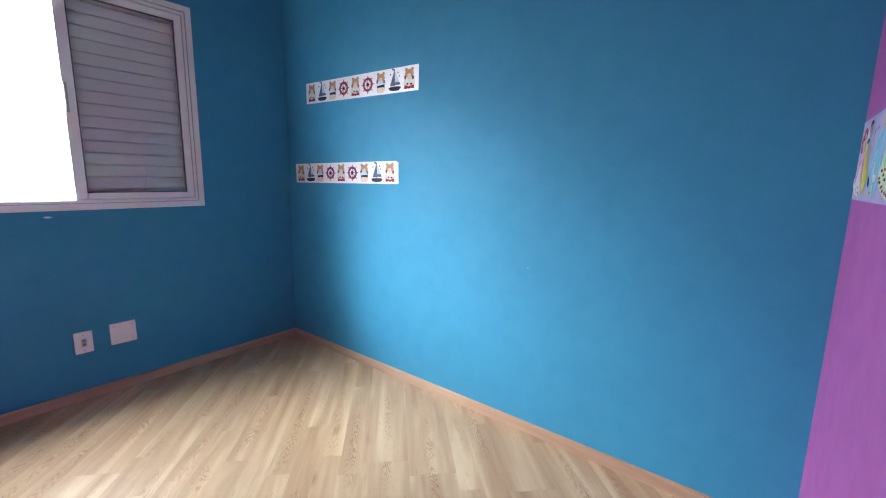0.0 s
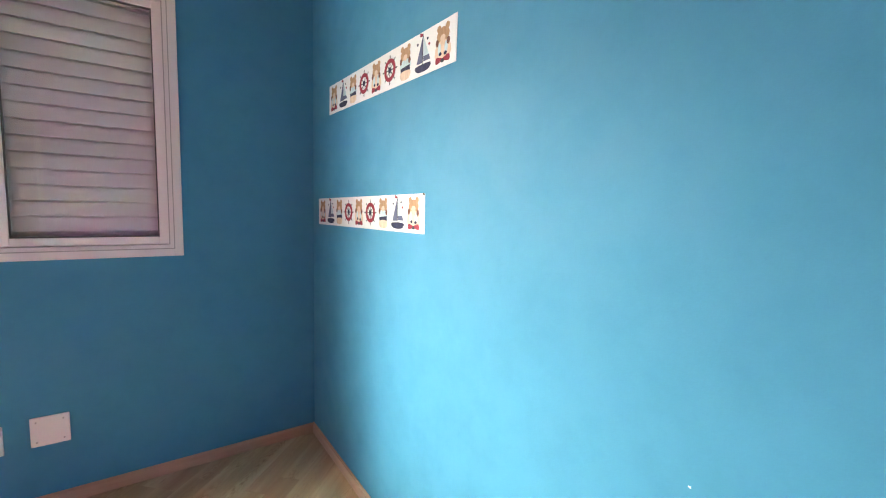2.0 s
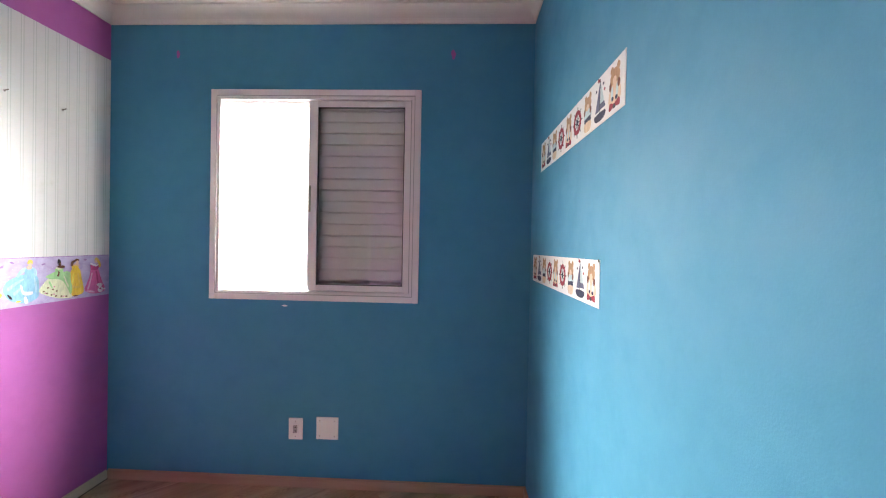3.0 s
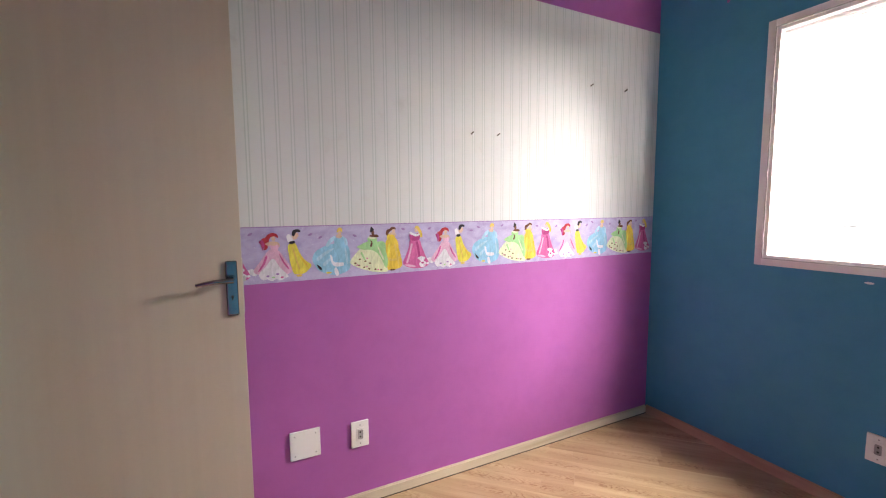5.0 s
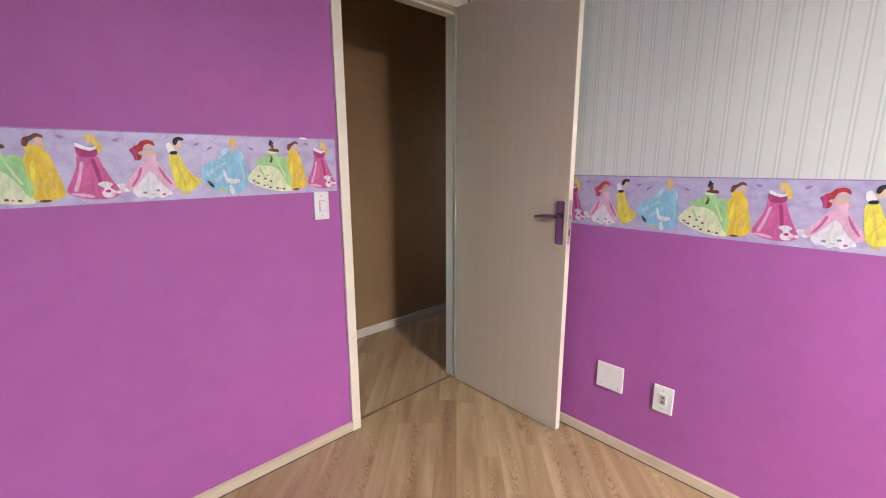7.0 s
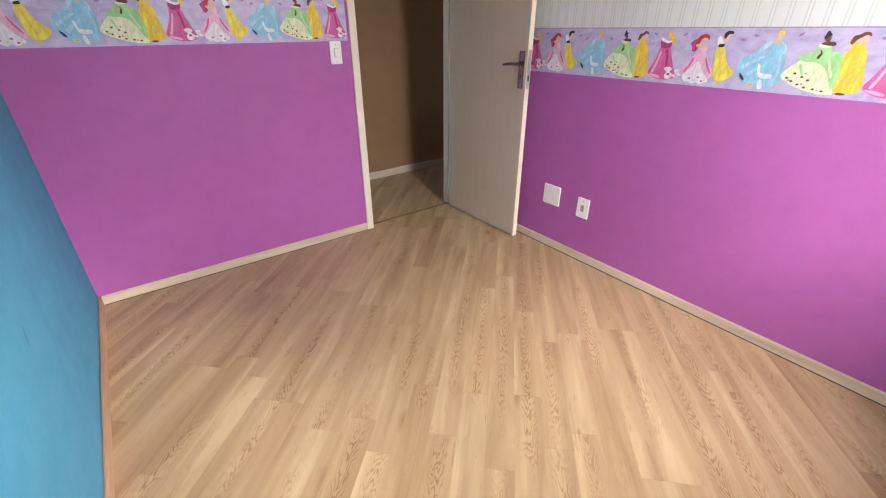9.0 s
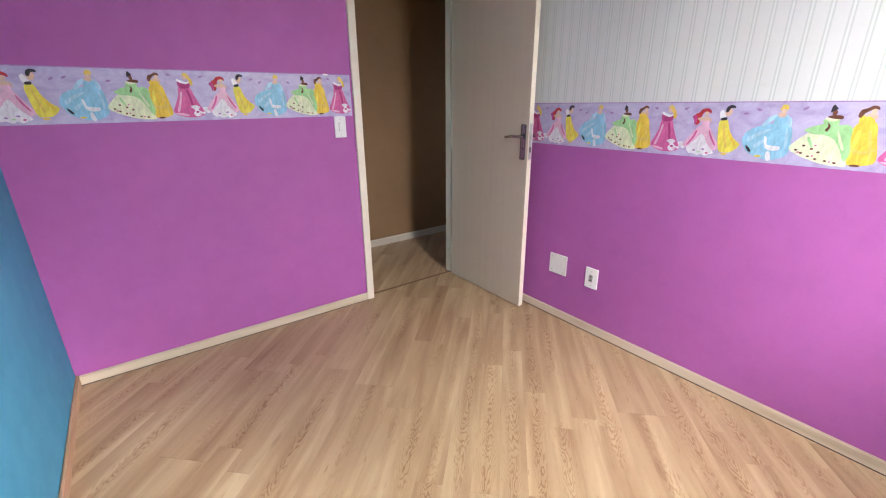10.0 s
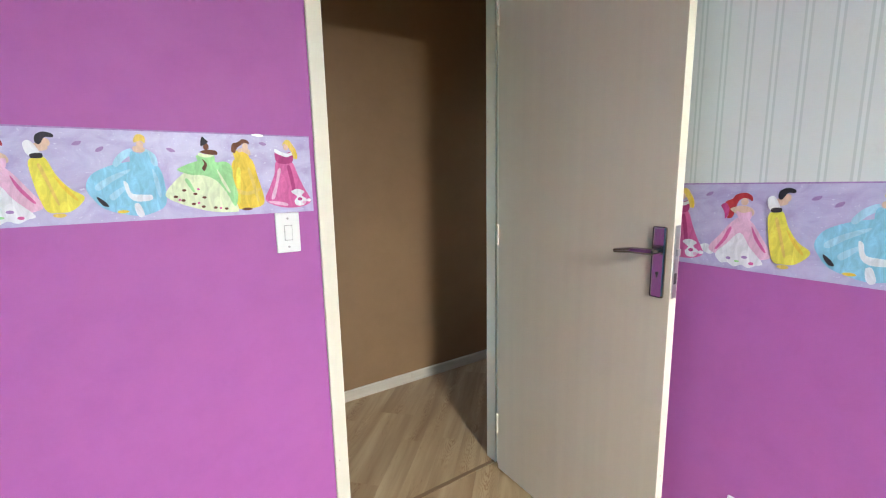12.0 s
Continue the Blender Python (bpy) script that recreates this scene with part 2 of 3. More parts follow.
SCUFF = material("scuffed_blue", (0.035, 0.18, 0.28), 0.7)
DOORSKIN = door_paint()
STRIPES = striped_paper()
LILAC = lilac_paper()
INK = {k: print_ink("ink_" + k, c) for k, c in dict(
    sky=(0.27, 0.55, 0.72), pale=(0.40, 0.62, 0.76), leaf=(0.36, 0.66, 0.30), cream=(0.72, 0.77, 0.52), gold=(0.80, 0.56, 0.07),
    lemon=(0.80, 0.70, 0.10), rose=(0.64, 0.13, 0.34), wine=(0.42, 0.05, 0.20), blush=(0.74, 0.44, 0.60), white=(0.76, 0.74, 0.78),
    red=(0.46, 0.035, 0.05), brown=(0.16, 0.06, 0.035), black=(0.03, 0.025, 0.035), straw=(0.76, 0.55, 0.13), skin=(0.68, 0.47, 0.36),
    navy=(0.010, 0.013, 0.055), crimson=(0.30, 0.012, 0.035), bear=(0.46, 0.27, 0.14), slate=(0.10, 0.11, 0.19), tanlight=(0.74, 0.56, 0.40), mint=(0.55, 0.68, 0.70),
    mauve=(0.36, 0.22, 0.46)).items()}


# ---------------------------------------------------------------- building helpers
def mesh_of(name, bm, mats):
    me = bpy.data.meshes.new(name)
    bmesh.ops.recalc_face_normals(bm, faces=bm.faces)
    bm.to_mesh(me)
    bm.free()
    for m in (mats if isinstance(mats, (list, tuple)) else [mats]):
        me.materials.append(m)
    return me


def part(name, bm, mats, parent=None, label=""):
    ob = new(name, mesh_of(name, bm, mats))
    if parent is not None:
        ob.parent = parent
    return tagged(ob, label)


def box(x0, x1, y0, y1, z0, z1, bevel=0.0, bm=None, seg=2):
    bm = bm or bmesh.new()
    v = bmesh.ops.create_cube(bm, size=1, matrix=Matrix.Translation(((x0 + x1) / 2, (y0 + y1) / 2, (z0 + z1) / 2)) @ Matrix.Diagonal((x1 - x0, y1 - y0, z1 - z0, 1)))["verts"]
    if bevel:
        edges = list({e for w in v for e in w.link_edges})
        bmesh.ops.bevel(bm, geom=edges, offset=bevel, segments=seg, affect="EDGES", profile=0.6)
    return bm


def rod(a, b, r, seg=14, bm=None, r2=None):
    bm = bm or bmesh.new()
    a, b = Vector(a), Vector(b)
    q = (b - a).to_track_quat("Z", "Y").to_matrix().to_4x4()
    bmesh.ops.create_cone(bm, cap_ends=True, segments=seg, radius1=r, radius2=r if r2 is None else r2, depth=(b - a).length, matrix=Matrix.Translation((a + b) / 2) @ q)
    return bm


def smooth(pts, k=4):
    """A closed rounded outline through a few points."""
    out, n = [], len(pts)
    for i in range(n):
        p0, p1, p2, p3 = (Vector(pts[(i + j - 1) % n]) for j in range(4))
        for s in range(k):
            t = s / k
            out.append(tuple(0.5 * (2 * p1 + (p2 - p0) * t + (2 * p0 - 5 * p1 + 4 * p2 - p3) * t * t + (3 * p1 - p0 - 3 * p2 + p3) * t ** 3)))
    return out


def oval(cx, cz, rx, rz, n=16):
    return [(cx + rx * math.cos(2 * math.pi * i / n), cz + rz * math.sin(2 * math.pi * i / n)) for i in range(n)]


def flat(shapes, lift=0.0001):
    """Printed patches on paper: each outline in local x, z becomes a thin plate, later ones above earlier ones. Returns mesh and inks."""
    bm, mats = bmesh.new(), []
    for i, (ink, pts) in enumerate(shapes):
        m = INK[ink]
        if m not in mats:
            mats.append(m)
        k, d = mats.index(m), -(0.0004 + lift * (i + 1))
        top = [bm.verts.new((x, d, z)) for x, z in pts]
        low = [bm.verts.new((x, -0.0002, z)) for x, z in pts]
        faces = [bm.faces.new(top)]
        n = len(pts)
        faces += [bm.faces.new((top[j], top[(j + 1) % n], low[(j + 1) % n], low[j])) for j in range(n)]
        for f in faces:
            f.material_index = k
    return mesh_of("motif", bm, mats)


def thing(name, m, label, category, group="", kind=""):
    ob = new(name)
    ob.empty_display_size = 0.1
    ob.matrix_basis = m
    return tagged(ob, label, category, group, kind)


def structure(name, bm, mats, label="", category=""):
    return tagged(part(name, bm, mats), label, category or name.split("_")[0], kind="structure")


# ---------------------------------------------------------------- structure
# floor slab: the boards lie on it
slab = structure("floor", box(-1.75, 2.6, -1.15, LEN + 0.16, -0.25, -0.009), LAMINATE, "light wood laminate floor laid on the diagonal", "floor")

bm = box(-0.16, WIN_L + 0.03, LEN, LEN + 0.16, -0.25, 2.9)
box(WIN_R - 0.03, WID + 0.16, LEN, LEN + 0.16, -0.25, 2.9, bm=bm)
box(WIN_L + 0.03, WIN_R - 0.03, LEN, LEN + 0.16, -0.25, WIN_B + 0.03, bm=bm)
box(WIN_L + 0.03, WIN_R - 0.03, LEN, LEN + 0.16, WIN_T - 0.03, 2.9, bm=bm)
wall_north = structure("wall_north", bm, BLUE, "blue painted wall with a window opening", "wall")
wall_east = structure("wall_east", box(WID, WID + 0.15, 0.0, LEN, -0.25, 2.9), BLUE, "plain blue painted wall", "wall")
bm = box(-1.75, DOOR_L - 0.02, WALL_S, 0, -0.25, 2.9)
box(DOOR_R + 0.02, WID + 0.15, WALL_S, 0, -0.25, 2.9, bm=bm)
box(DOOR_L - 0.02, DOOR_R + 0.02, WALL_S, 0, DOOR_H + 0.02, 2.9, bm=bm)
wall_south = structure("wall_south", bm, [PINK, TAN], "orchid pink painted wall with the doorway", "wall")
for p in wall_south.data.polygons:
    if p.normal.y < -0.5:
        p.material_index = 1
wall_west = structure("wall_west", box(-0.15, 0, 0.0, LEN, -0.25, 2.9), PINK, "orchid pink wall, papered above the border", "wall")
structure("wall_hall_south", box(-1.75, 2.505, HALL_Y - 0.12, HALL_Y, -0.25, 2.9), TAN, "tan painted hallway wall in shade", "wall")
# the slot is unseen, added to send west light along the hallway wall
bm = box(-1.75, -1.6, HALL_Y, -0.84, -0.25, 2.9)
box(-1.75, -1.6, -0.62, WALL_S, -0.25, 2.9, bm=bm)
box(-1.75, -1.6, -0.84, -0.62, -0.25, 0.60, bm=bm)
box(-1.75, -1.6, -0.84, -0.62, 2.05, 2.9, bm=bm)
structure("wall_hall_west", bm, TAN, "tan painted end of the hallway with an unseen slot added for west light", "wall")
# opening out of view, added so sky light fills the hallway's dark side
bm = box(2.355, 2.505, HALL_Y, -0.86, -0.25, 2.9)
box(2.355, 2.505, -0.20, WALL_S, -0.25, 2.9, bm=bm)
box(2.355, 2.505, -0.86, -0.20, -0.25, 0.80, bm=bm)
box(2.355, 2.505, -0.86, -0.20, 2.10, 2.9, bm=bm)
structure("wall_hall_east", bm, TAN, "tan painted end of the hallway with an unseen opening added for fill light", "wall")
structure("ceiling", box(-1.6, 2.355, HALL_Y, LEN, CEIL, 2.85), WHITE_PLASTER, "off-white plaster ceiling", "ceiling")
# out of view, added to keep sun and sky out from above
structure("roof", box(-1.9, 2.7, -1.3, LEN + 0.3, 2.9, 3.1), ROOF, "unseen slab added above the ceiling to block the sun", "roof")

# cornice: a cove round the room
bm = bmesh.new()
prof = [(0.0, MOULD), (0.008, MOULD), (0.010, MOULD + 0.012)]
for i in range(7):
    a = i / 6 * math.pi / 2
    prof.append((0.012 + 0.068 * (1 - math.cos(a)), MOULD + 0.012 + 0.050 * math.sin(a)))
prof += [(0.088, MOULD + 0.063), (0.088, CEIL)]
loops = [[bm.verts.new(c) for c in ((d, d, z), (WID - d, d, z), (WID - d, LEN - d, z), (d, LEN - d, z))] for d, z in prof]
for a, b in zip(loops, loops[1:]):
    for j in range(4):
        bm.faces.new((a[j], a[(j + 1) % 4], b[(j + 1) % 4], b[j]))
structure("trim", bm, WHITE_PLASTER, "off-white plaster cove cornice", "cornice")


# skirting boards with a rounded top edge
def skirting(x0, x1, y0, y1, h, m, label):
    ln = max(x1 - x0, y1 - y0)
    along_x = (x1 - x0) > (y1 - y0)
    d = min(x1 - x0, y1 - y0)
    bm = box(-ln / 2, ln / 2, -d / 2, d / 2, 0, h)
    edges = [e for e in bm.edges if all(v.co.z > h - 1e-4 for v in e.verts) and abs(e.verts[0].co.y - e.verts[1].co.y) < 1e-4]
    bmesh.ops.bevel(bm, geom=edges, offset=0.005, segments=2, affect="EDGES")
    ob = structure("baseboard", bm, m, label, "skirting board")
    ob.matrix_basis = pose((x0 + x1) / 2, (y0 + y1) / 2, 0, 0, 0, 0 if along_x else 90)
    # dark strip in place of the shadow gap between skirting and floor
    if m is PALE_SKIRT:
        part("joint", box(-ln / 2, ln / 2, -d / 2 - 0.0022, d / 2 + 0.0022, 0, 0.0045), GAP_SHADE_AND_NAIL, ob, "dark strip painted as the shadow gap along the floor")


BB = 0.014
skirting(BB, WID - BB, LEN - BB, LEN, 0.055, ORANGE_SKIRT, "honey brown wooden skirting under the blue wall")
skirting(WID - BB, WID, 0, LEN, 0.055, ORANGE_SKIRT, "honey brown wooden skirting under the blue wall")
skirting(0.832, WID - BB, 0, BB, 0.052, PALE_SKIRT, "pale wooden skirting under the pink wall")
skirting(0, BB, BB, LEN - BB, 0.052, PALE_SKIRT, "pale wooden skirting under the pink wall")
skirting(0.02, 2.35, HALL_Y, HALL_Y + BB, 0.065, GREY_SKIRT, "whitish skirting along the hallway wall")
skirting(-1.6, 0.018, HALL_Y, HALL_Y + BB, 0.065, GREY_SKIRT, "whitish skirting along the hallway wall")

# wallpaper above the border on the west wall
structure("wallpaper", box(0.0, 0.0018, 0.0, LEN - 0.001, 1.245, 2.350), STRIPES, "off-white wallpaper with thin grey-green stripes", "wallpaper")

# ---------------------------------------------------------------- door
frame_root = thing("door_frame", pose((DOOR_L + DOOR_R) / 2, 0, 0), "cream enamelled door frame with stepped rebate", "door frame", kind="structure")
cx = (DOOR_L + DOOR_R) / 2
hw = (DOOR_R - DOOR_L) / 2
for side in (-1, 1):
    a, b = sorted((side * hw, side * (hw + 0.046)))
    part("casing", box(a, b, -0.001, 0.013, 0, DOOR_H + 0.0555, 0.004), CREAM, frame_root)
    a, b = sorted((side * hw, side * (hw + 0.020)))
    part("jamb", box(a, b, WALL_S - 0.004, -0.001, 0, DOOR_H), CREAM, frame_root)
    a, b = sorted((side * (hw - 0.008), side * hw))
    part("stop", box(a, b, WALL_S - 0.004, -0.040, 0, DOOR_H - 0.012, 0.002), CREAM, frame_root)
    a, b = sorted((side * hw, side * (hw + 0.046)))
    part("casing", box(a, b, WALL_S - 0.014, WALL_S - 0.004, 0, DOOR_H + 0.0555, 0.003), CREAM, frame_root)
part("casing", box(-hw, hw, -0.001, 0.013, DOOR_H + 0.002, DOOR_H + 0.0555, 0.004), CREAM, frame_root)
part("casing", box(-hw, hw, WALL_S - 0.014, WALL_S - 0.004, DOOR_H + 0.002, DOOR_H + 0.0555, 0.003), CREAM, frame_root)
part("head", box(-hw - 0.02, hw + 0.02, WALL_S - 0.004, -0.001, DOOR_H, DOOR_H + 0.020), CREAM, frame_root)
part("stop", box(-hw, hw, WALL_S - 0.004, -0.040, DOOR_H - 0.012, DOOR_H, 0.002), CREAM, frame_root)
part("threshold", box(-hw, hw, -0.060, -0.042, -0.009, 0.003, 0.002), STRIP_WOOD, frame_root, "thin brown joint strip")

LEAF_W, LEAF_T = 0.702, 0.035
door = thing("door_1", pose(0.0715, 0.004, 0, 0, 0, 90.0), "open flush door in beige enamel with cream edges", "door", kind="structure")
# local x runs from hinge to lock, local -y faces the room's middle
leaf = part("leaf", box(0, LEAF_W, -LEAF_T, 0, 0.008, 2.092, 0.0015), [DOORSKIN, CREAM], door)
for p in leaf.data.polygons:
    if abs(p.normal.x) > 0.5 or abs(p.normal.z) > 0.5:
        p.material_index = 1
for hz in (0.22, 1.05, 1.88):
    hinge = part("hinge", rod((-0.004, -LEAF_T - 0.001, hz - 0.04), (-0.004, -LEAF_T - 0.001, hz + 0.04), 0.005), CREAM, door, "small painted hinge")
    part("pin", rod((-0.004, -LEAF_T - 0.001, hz + 0.04), (-0.004, -LEAF_T - 0.001, hz + 0.047), 0.006, r2=0.003), CREAM, hinge)
part("lock_plate", box(LEAF_W, LEAF_W + 0.0025, -0.029, -0.007, 0.945, 1.145, 0.001), STEEL, door, "steel lock faceplate")
part("latch", box(LEAF_W + 0.002, LEAF_W + 0.010, -0.025, -0.012, 1.062, 1.082, 0.002), STEEL, door)
part("bolt_hole", box(LEAF_W + 0.002, LEAF_W + 0.0032, -0.024, -0.012, 0.985, 1.015), SOCKET, door)


def handle(side):
    """Back plate with domed edge, keyhole and a tapering lever."""
    y0 = -LEAF_T if side < 0 else 0.0
    hx = 0.667
    plate = part("handle_plate", box(hx - 0.019, hx + 0.019, *sorted((y0, y0 + side * 0.007)), 0.944, 1.140, 0.006, seg=3), CHROME, door, "chrome handle back plate")
    bm = rod((hx, y0, 1.075), (hx, y0 + side * 0.048, 1.075), 0.0085)
    rod((hx, y0 + side * 0.006, 1.075), (hx, y0 + side * 0.014, 1.075), 0.014, bm=bm)
    rod((hx + 0.006, y0 + side * 0.044, 1.075), (hx - 0.055, y0 + side * 0.047, 1.074), 0.0095, bm=bm, r2=0.0085)
    rod((hx - 0.053, y0 + side * 0.047, 1.074), (hx - 0.108, y0 + side * 0.043, 1.066), 0.0086, bm=bm, r2=0.0065)
    part("lever", bm, CHROME, plate, "chrome lever")
    bm = rod((hx, y0 + side * 0.0065, 1.012), (hx, y0 + side * 0.0078, 1.012), 0.0048)
    box(hx - 0.002, hx + 0.002, *sorted((y0 + side * 0.0065, y0 + side * 0.0078)), 1.000, 1.011, bm=bm)
    part("keyhole", bm, SOCKET, plate, "dark keyhole")


handle(-1)
handle(1)

# ---------------------------------------------------------------- window
win = thing("window_1", pose(WIN_L, LEN, WIN_B), "white aluminium sliding window, one half open, louvred shutter behind glass", "window", kind="structure")
ww, wh = WIN_R - WIN_L, WIN_T - WIN_B


def ring(x0, x1, z0, z1, w, y0, y1, bevel=0.002):
    bm = box(x0, x0 + w, y0, y1, z0, z1, bevel)
    box(x1 - w, x1, y0, y1, z0, z1, bevel, bm=bm)
    box(x0 + w, x1 - w, y0, y1, z0, z0 + w, bevel, bm=bm)
    box(x0 + w, x1 - w, y0, y1, z1 - w, z1, bevel, bm=bm)
    return bm


part("casing", ring(0, ww, 0, wh, 0.034, -0.012, 0.004, 0.003), ALU, win, "flat aluminium casing on the wall")
part("window_frame", ring(0.0325, ww - 0.0325, 0.0325, wh - 0.0325, 0.020, -0.006, 0.125), ALU, win)
part("groove", ring(0.0325, ww - 0.0325, 0.0325, wh - 0.0325, 0.0035, -0.0135, -0.0060, 0.0), GREY_PLASTIC, win, "dark seam between casing and frame")
part("groove", box(ww - 0.0545, ww - 0.0505, -0.0075, -0.0050, 0.053, wh - 0.053), GREY_PLASTIC, win, "dark seam beside the sash")
for y in (0.030, 0.062, 0.094):
    bm = box(0.053, ww - 0.053, y, y + 0.004, 0.0525, 0.0625)
    box(0.053, ww - 0.053, y, y + 0.004, wh - 0.0665, wh - 0.0525, bm=bm)
    part("track", bm, ALU, win)
# glass sash, slid to the closed half
SX0, SX1, SZ0, SZ1 = 0.545, 1.112, 0.056, wh - 0.056
sash = part("sash", box(SX0, SX0 + 0.050, 0.002, 0.028, SZ0, SZ1, 0.003), ALU, win)
part("sash_stile", box(SX1 - 0.036, SX1, 0.002, 0.028, SZ0, SZ1, 0.003), ALU, sash)
part("sash_rail", box(SX0 + 0.05, SX1 - 0.036, 0.002, 0.028, SZ0, SZ0 + 0.032, 0.003), ALU, sash)
part("sash_rail", box(SX0 + 0.05, SX1 - 0.036, 0.002, 0.028, SZ1 - 0.034, SZ1, 0.003), ALU, sash)
part("pane", box(SX0 + 0.045, SX1 - 0.032, 0.013, 0.017, SZ0 + 0.028, SZ1 - 0.030), GLASS, sash, "clear glass pane").visible_shadow = False
part("gasket", ring(SX0 + 0.049, SX1 - 0.035, SZ0 + 0.031, SZ1 - 0.033, 0.006, 0.008, 0.021, 0.001), TRACK, sash, "thin dark rubber gasket")
part("pull", box(SX0 + 0.004, SX0 + 0.018, -0.006, 0.002, 0.49, 0.635, 0.003), PULL, sash, "grey-green pull")
# added strips that stop daylight leaking past the edge of the leaves
bm = box(SX0 - 0.004, SX0 + 0.012, 0.0285, 0.0375, SZ0, SZ1)
box(SX0 - 0.004, SX0 + 0.012, 0.0605, 0.0795, SZ0, SZ1, bm=bm)
part("light_seal", bm, ALU, win, "narrow strip added to seal light leaks between the sliding leaves")
# shutter: a framed leaf of lapped, tilted slats behind the glass, doubled by the second leaf
for y in (0.046, 0.088):
    fr = part("shutter_frame", ring(SX0 - 0.003, SX1 + 0.001, 0.058, wh - 0.058, 0.035, y - 0.008, y + 0.014), SLAT, win)
    z, n = (0.106 if y < 0.06 else 0.094), 15
    pitch = (wh - 2 * z + 0.002) / n
    lean, low = (0.013, 0.006) if y < 0.06 else (0.008, -0.006)
    for i in range(n):
        bm = box(SX0 + 0.030, SX1 - 0.032, 0.0, 0.012, i * pitch + low, (i + 1) * pitch, 0.002, seg=2)
        for v in bm.verts:
            v.co.y += lean * ((v.co.z - i * pitch) / pitch - 0.5)
        s = part("slat", bm, SLAT, fr)
        s.location = (0, y, z)

# ---------------------------------------------------------------- switches, sockets, blank plates


def plate(m, w, h, label, category, group=""):
    ob = thing("wall_plate", m, label, category, group)
    part("cover", box(-w / 2, w / 2, -0.009, 0, -h / 2, h / 2, 0.003), PLASTIC, ob)
    return ob


def screws(ob, pts):
    for x, z in pts:
        part("screw", rod((x, -0.0088, z), (x, -0.0098, z), 0.0032, 10), GREY_PLASTIC, ob)


def outlet(m, label):
    ob = plate(m, 0.078, 0.118, label, "power socket", "wall sockets")
    ob.name = "power_socket"
    part("module", box(-0.017, 0.017, -0.0105, -0.008, -0.030, 0.030, 0.002), PLASTIC, ob)
    bm = box(-0.011, 0.011, -0.0112, -0.010, -0.021, 0.021, 0.004)
    part("socket", bm, GREY_PLASTIC, ob, "dark socket face")
    for z in (-0.010, 0.010):
        part("pin_hole", rod((0, -0.011, z), (0, -0.0118, z), 0.0040, 10), SOCKET, ob)
    screws(ob, [(0, 0.042), (0, -0.042)])


def blank(m, label):
    ob = plate(m, 0.122, 0.122, label, "blank plate", "blank plates")
    ob.name = "blank_plate"
    screws(ob, [(-0.042, 0.042), (0.042, 0.042), (-0.042, -0.042), (0.042, -0.042)])


outlet(pose(0.0, 1.142, 0.329, 0, 0, 90), "white plastic power socket low on the pink wall")
blank(pose(0.0, 0.910, 0.342, 0, 0, 90), "square white blank cover plate on the pink wall")
outlet(pose(1.085, LEN, 0.322), "white plastic power socket low on the blue wall")
blank(pose(1.262, LEN, 0.330), "square white blank cover plate on the blue wall")
sw = plate(pose(0.924, 0, 1.130, 0, 0.4, 180), 0.068, 0.118, "white plastic light switch beside the door frame", "light switch")
sw.name = "light_switch"
part("surround", box(-0.0125, 0.0125, -0.0105, -0.008, -0.024, 0.024, 0.001), PLASTIC, sw)
part("rocker", box(-0.010, 0.010, -0.0145, -0.010, -0.021, 0.021, 0.003), PLASTIC, sw)
part("rocker_gap", box(-0.0115, 0.0115, -0.0108, -0.0100, -0.0228, 0.0228), GREY_PLASTIC, sw)
screws(sw, [(0, 0.042), (0, -0.042)])

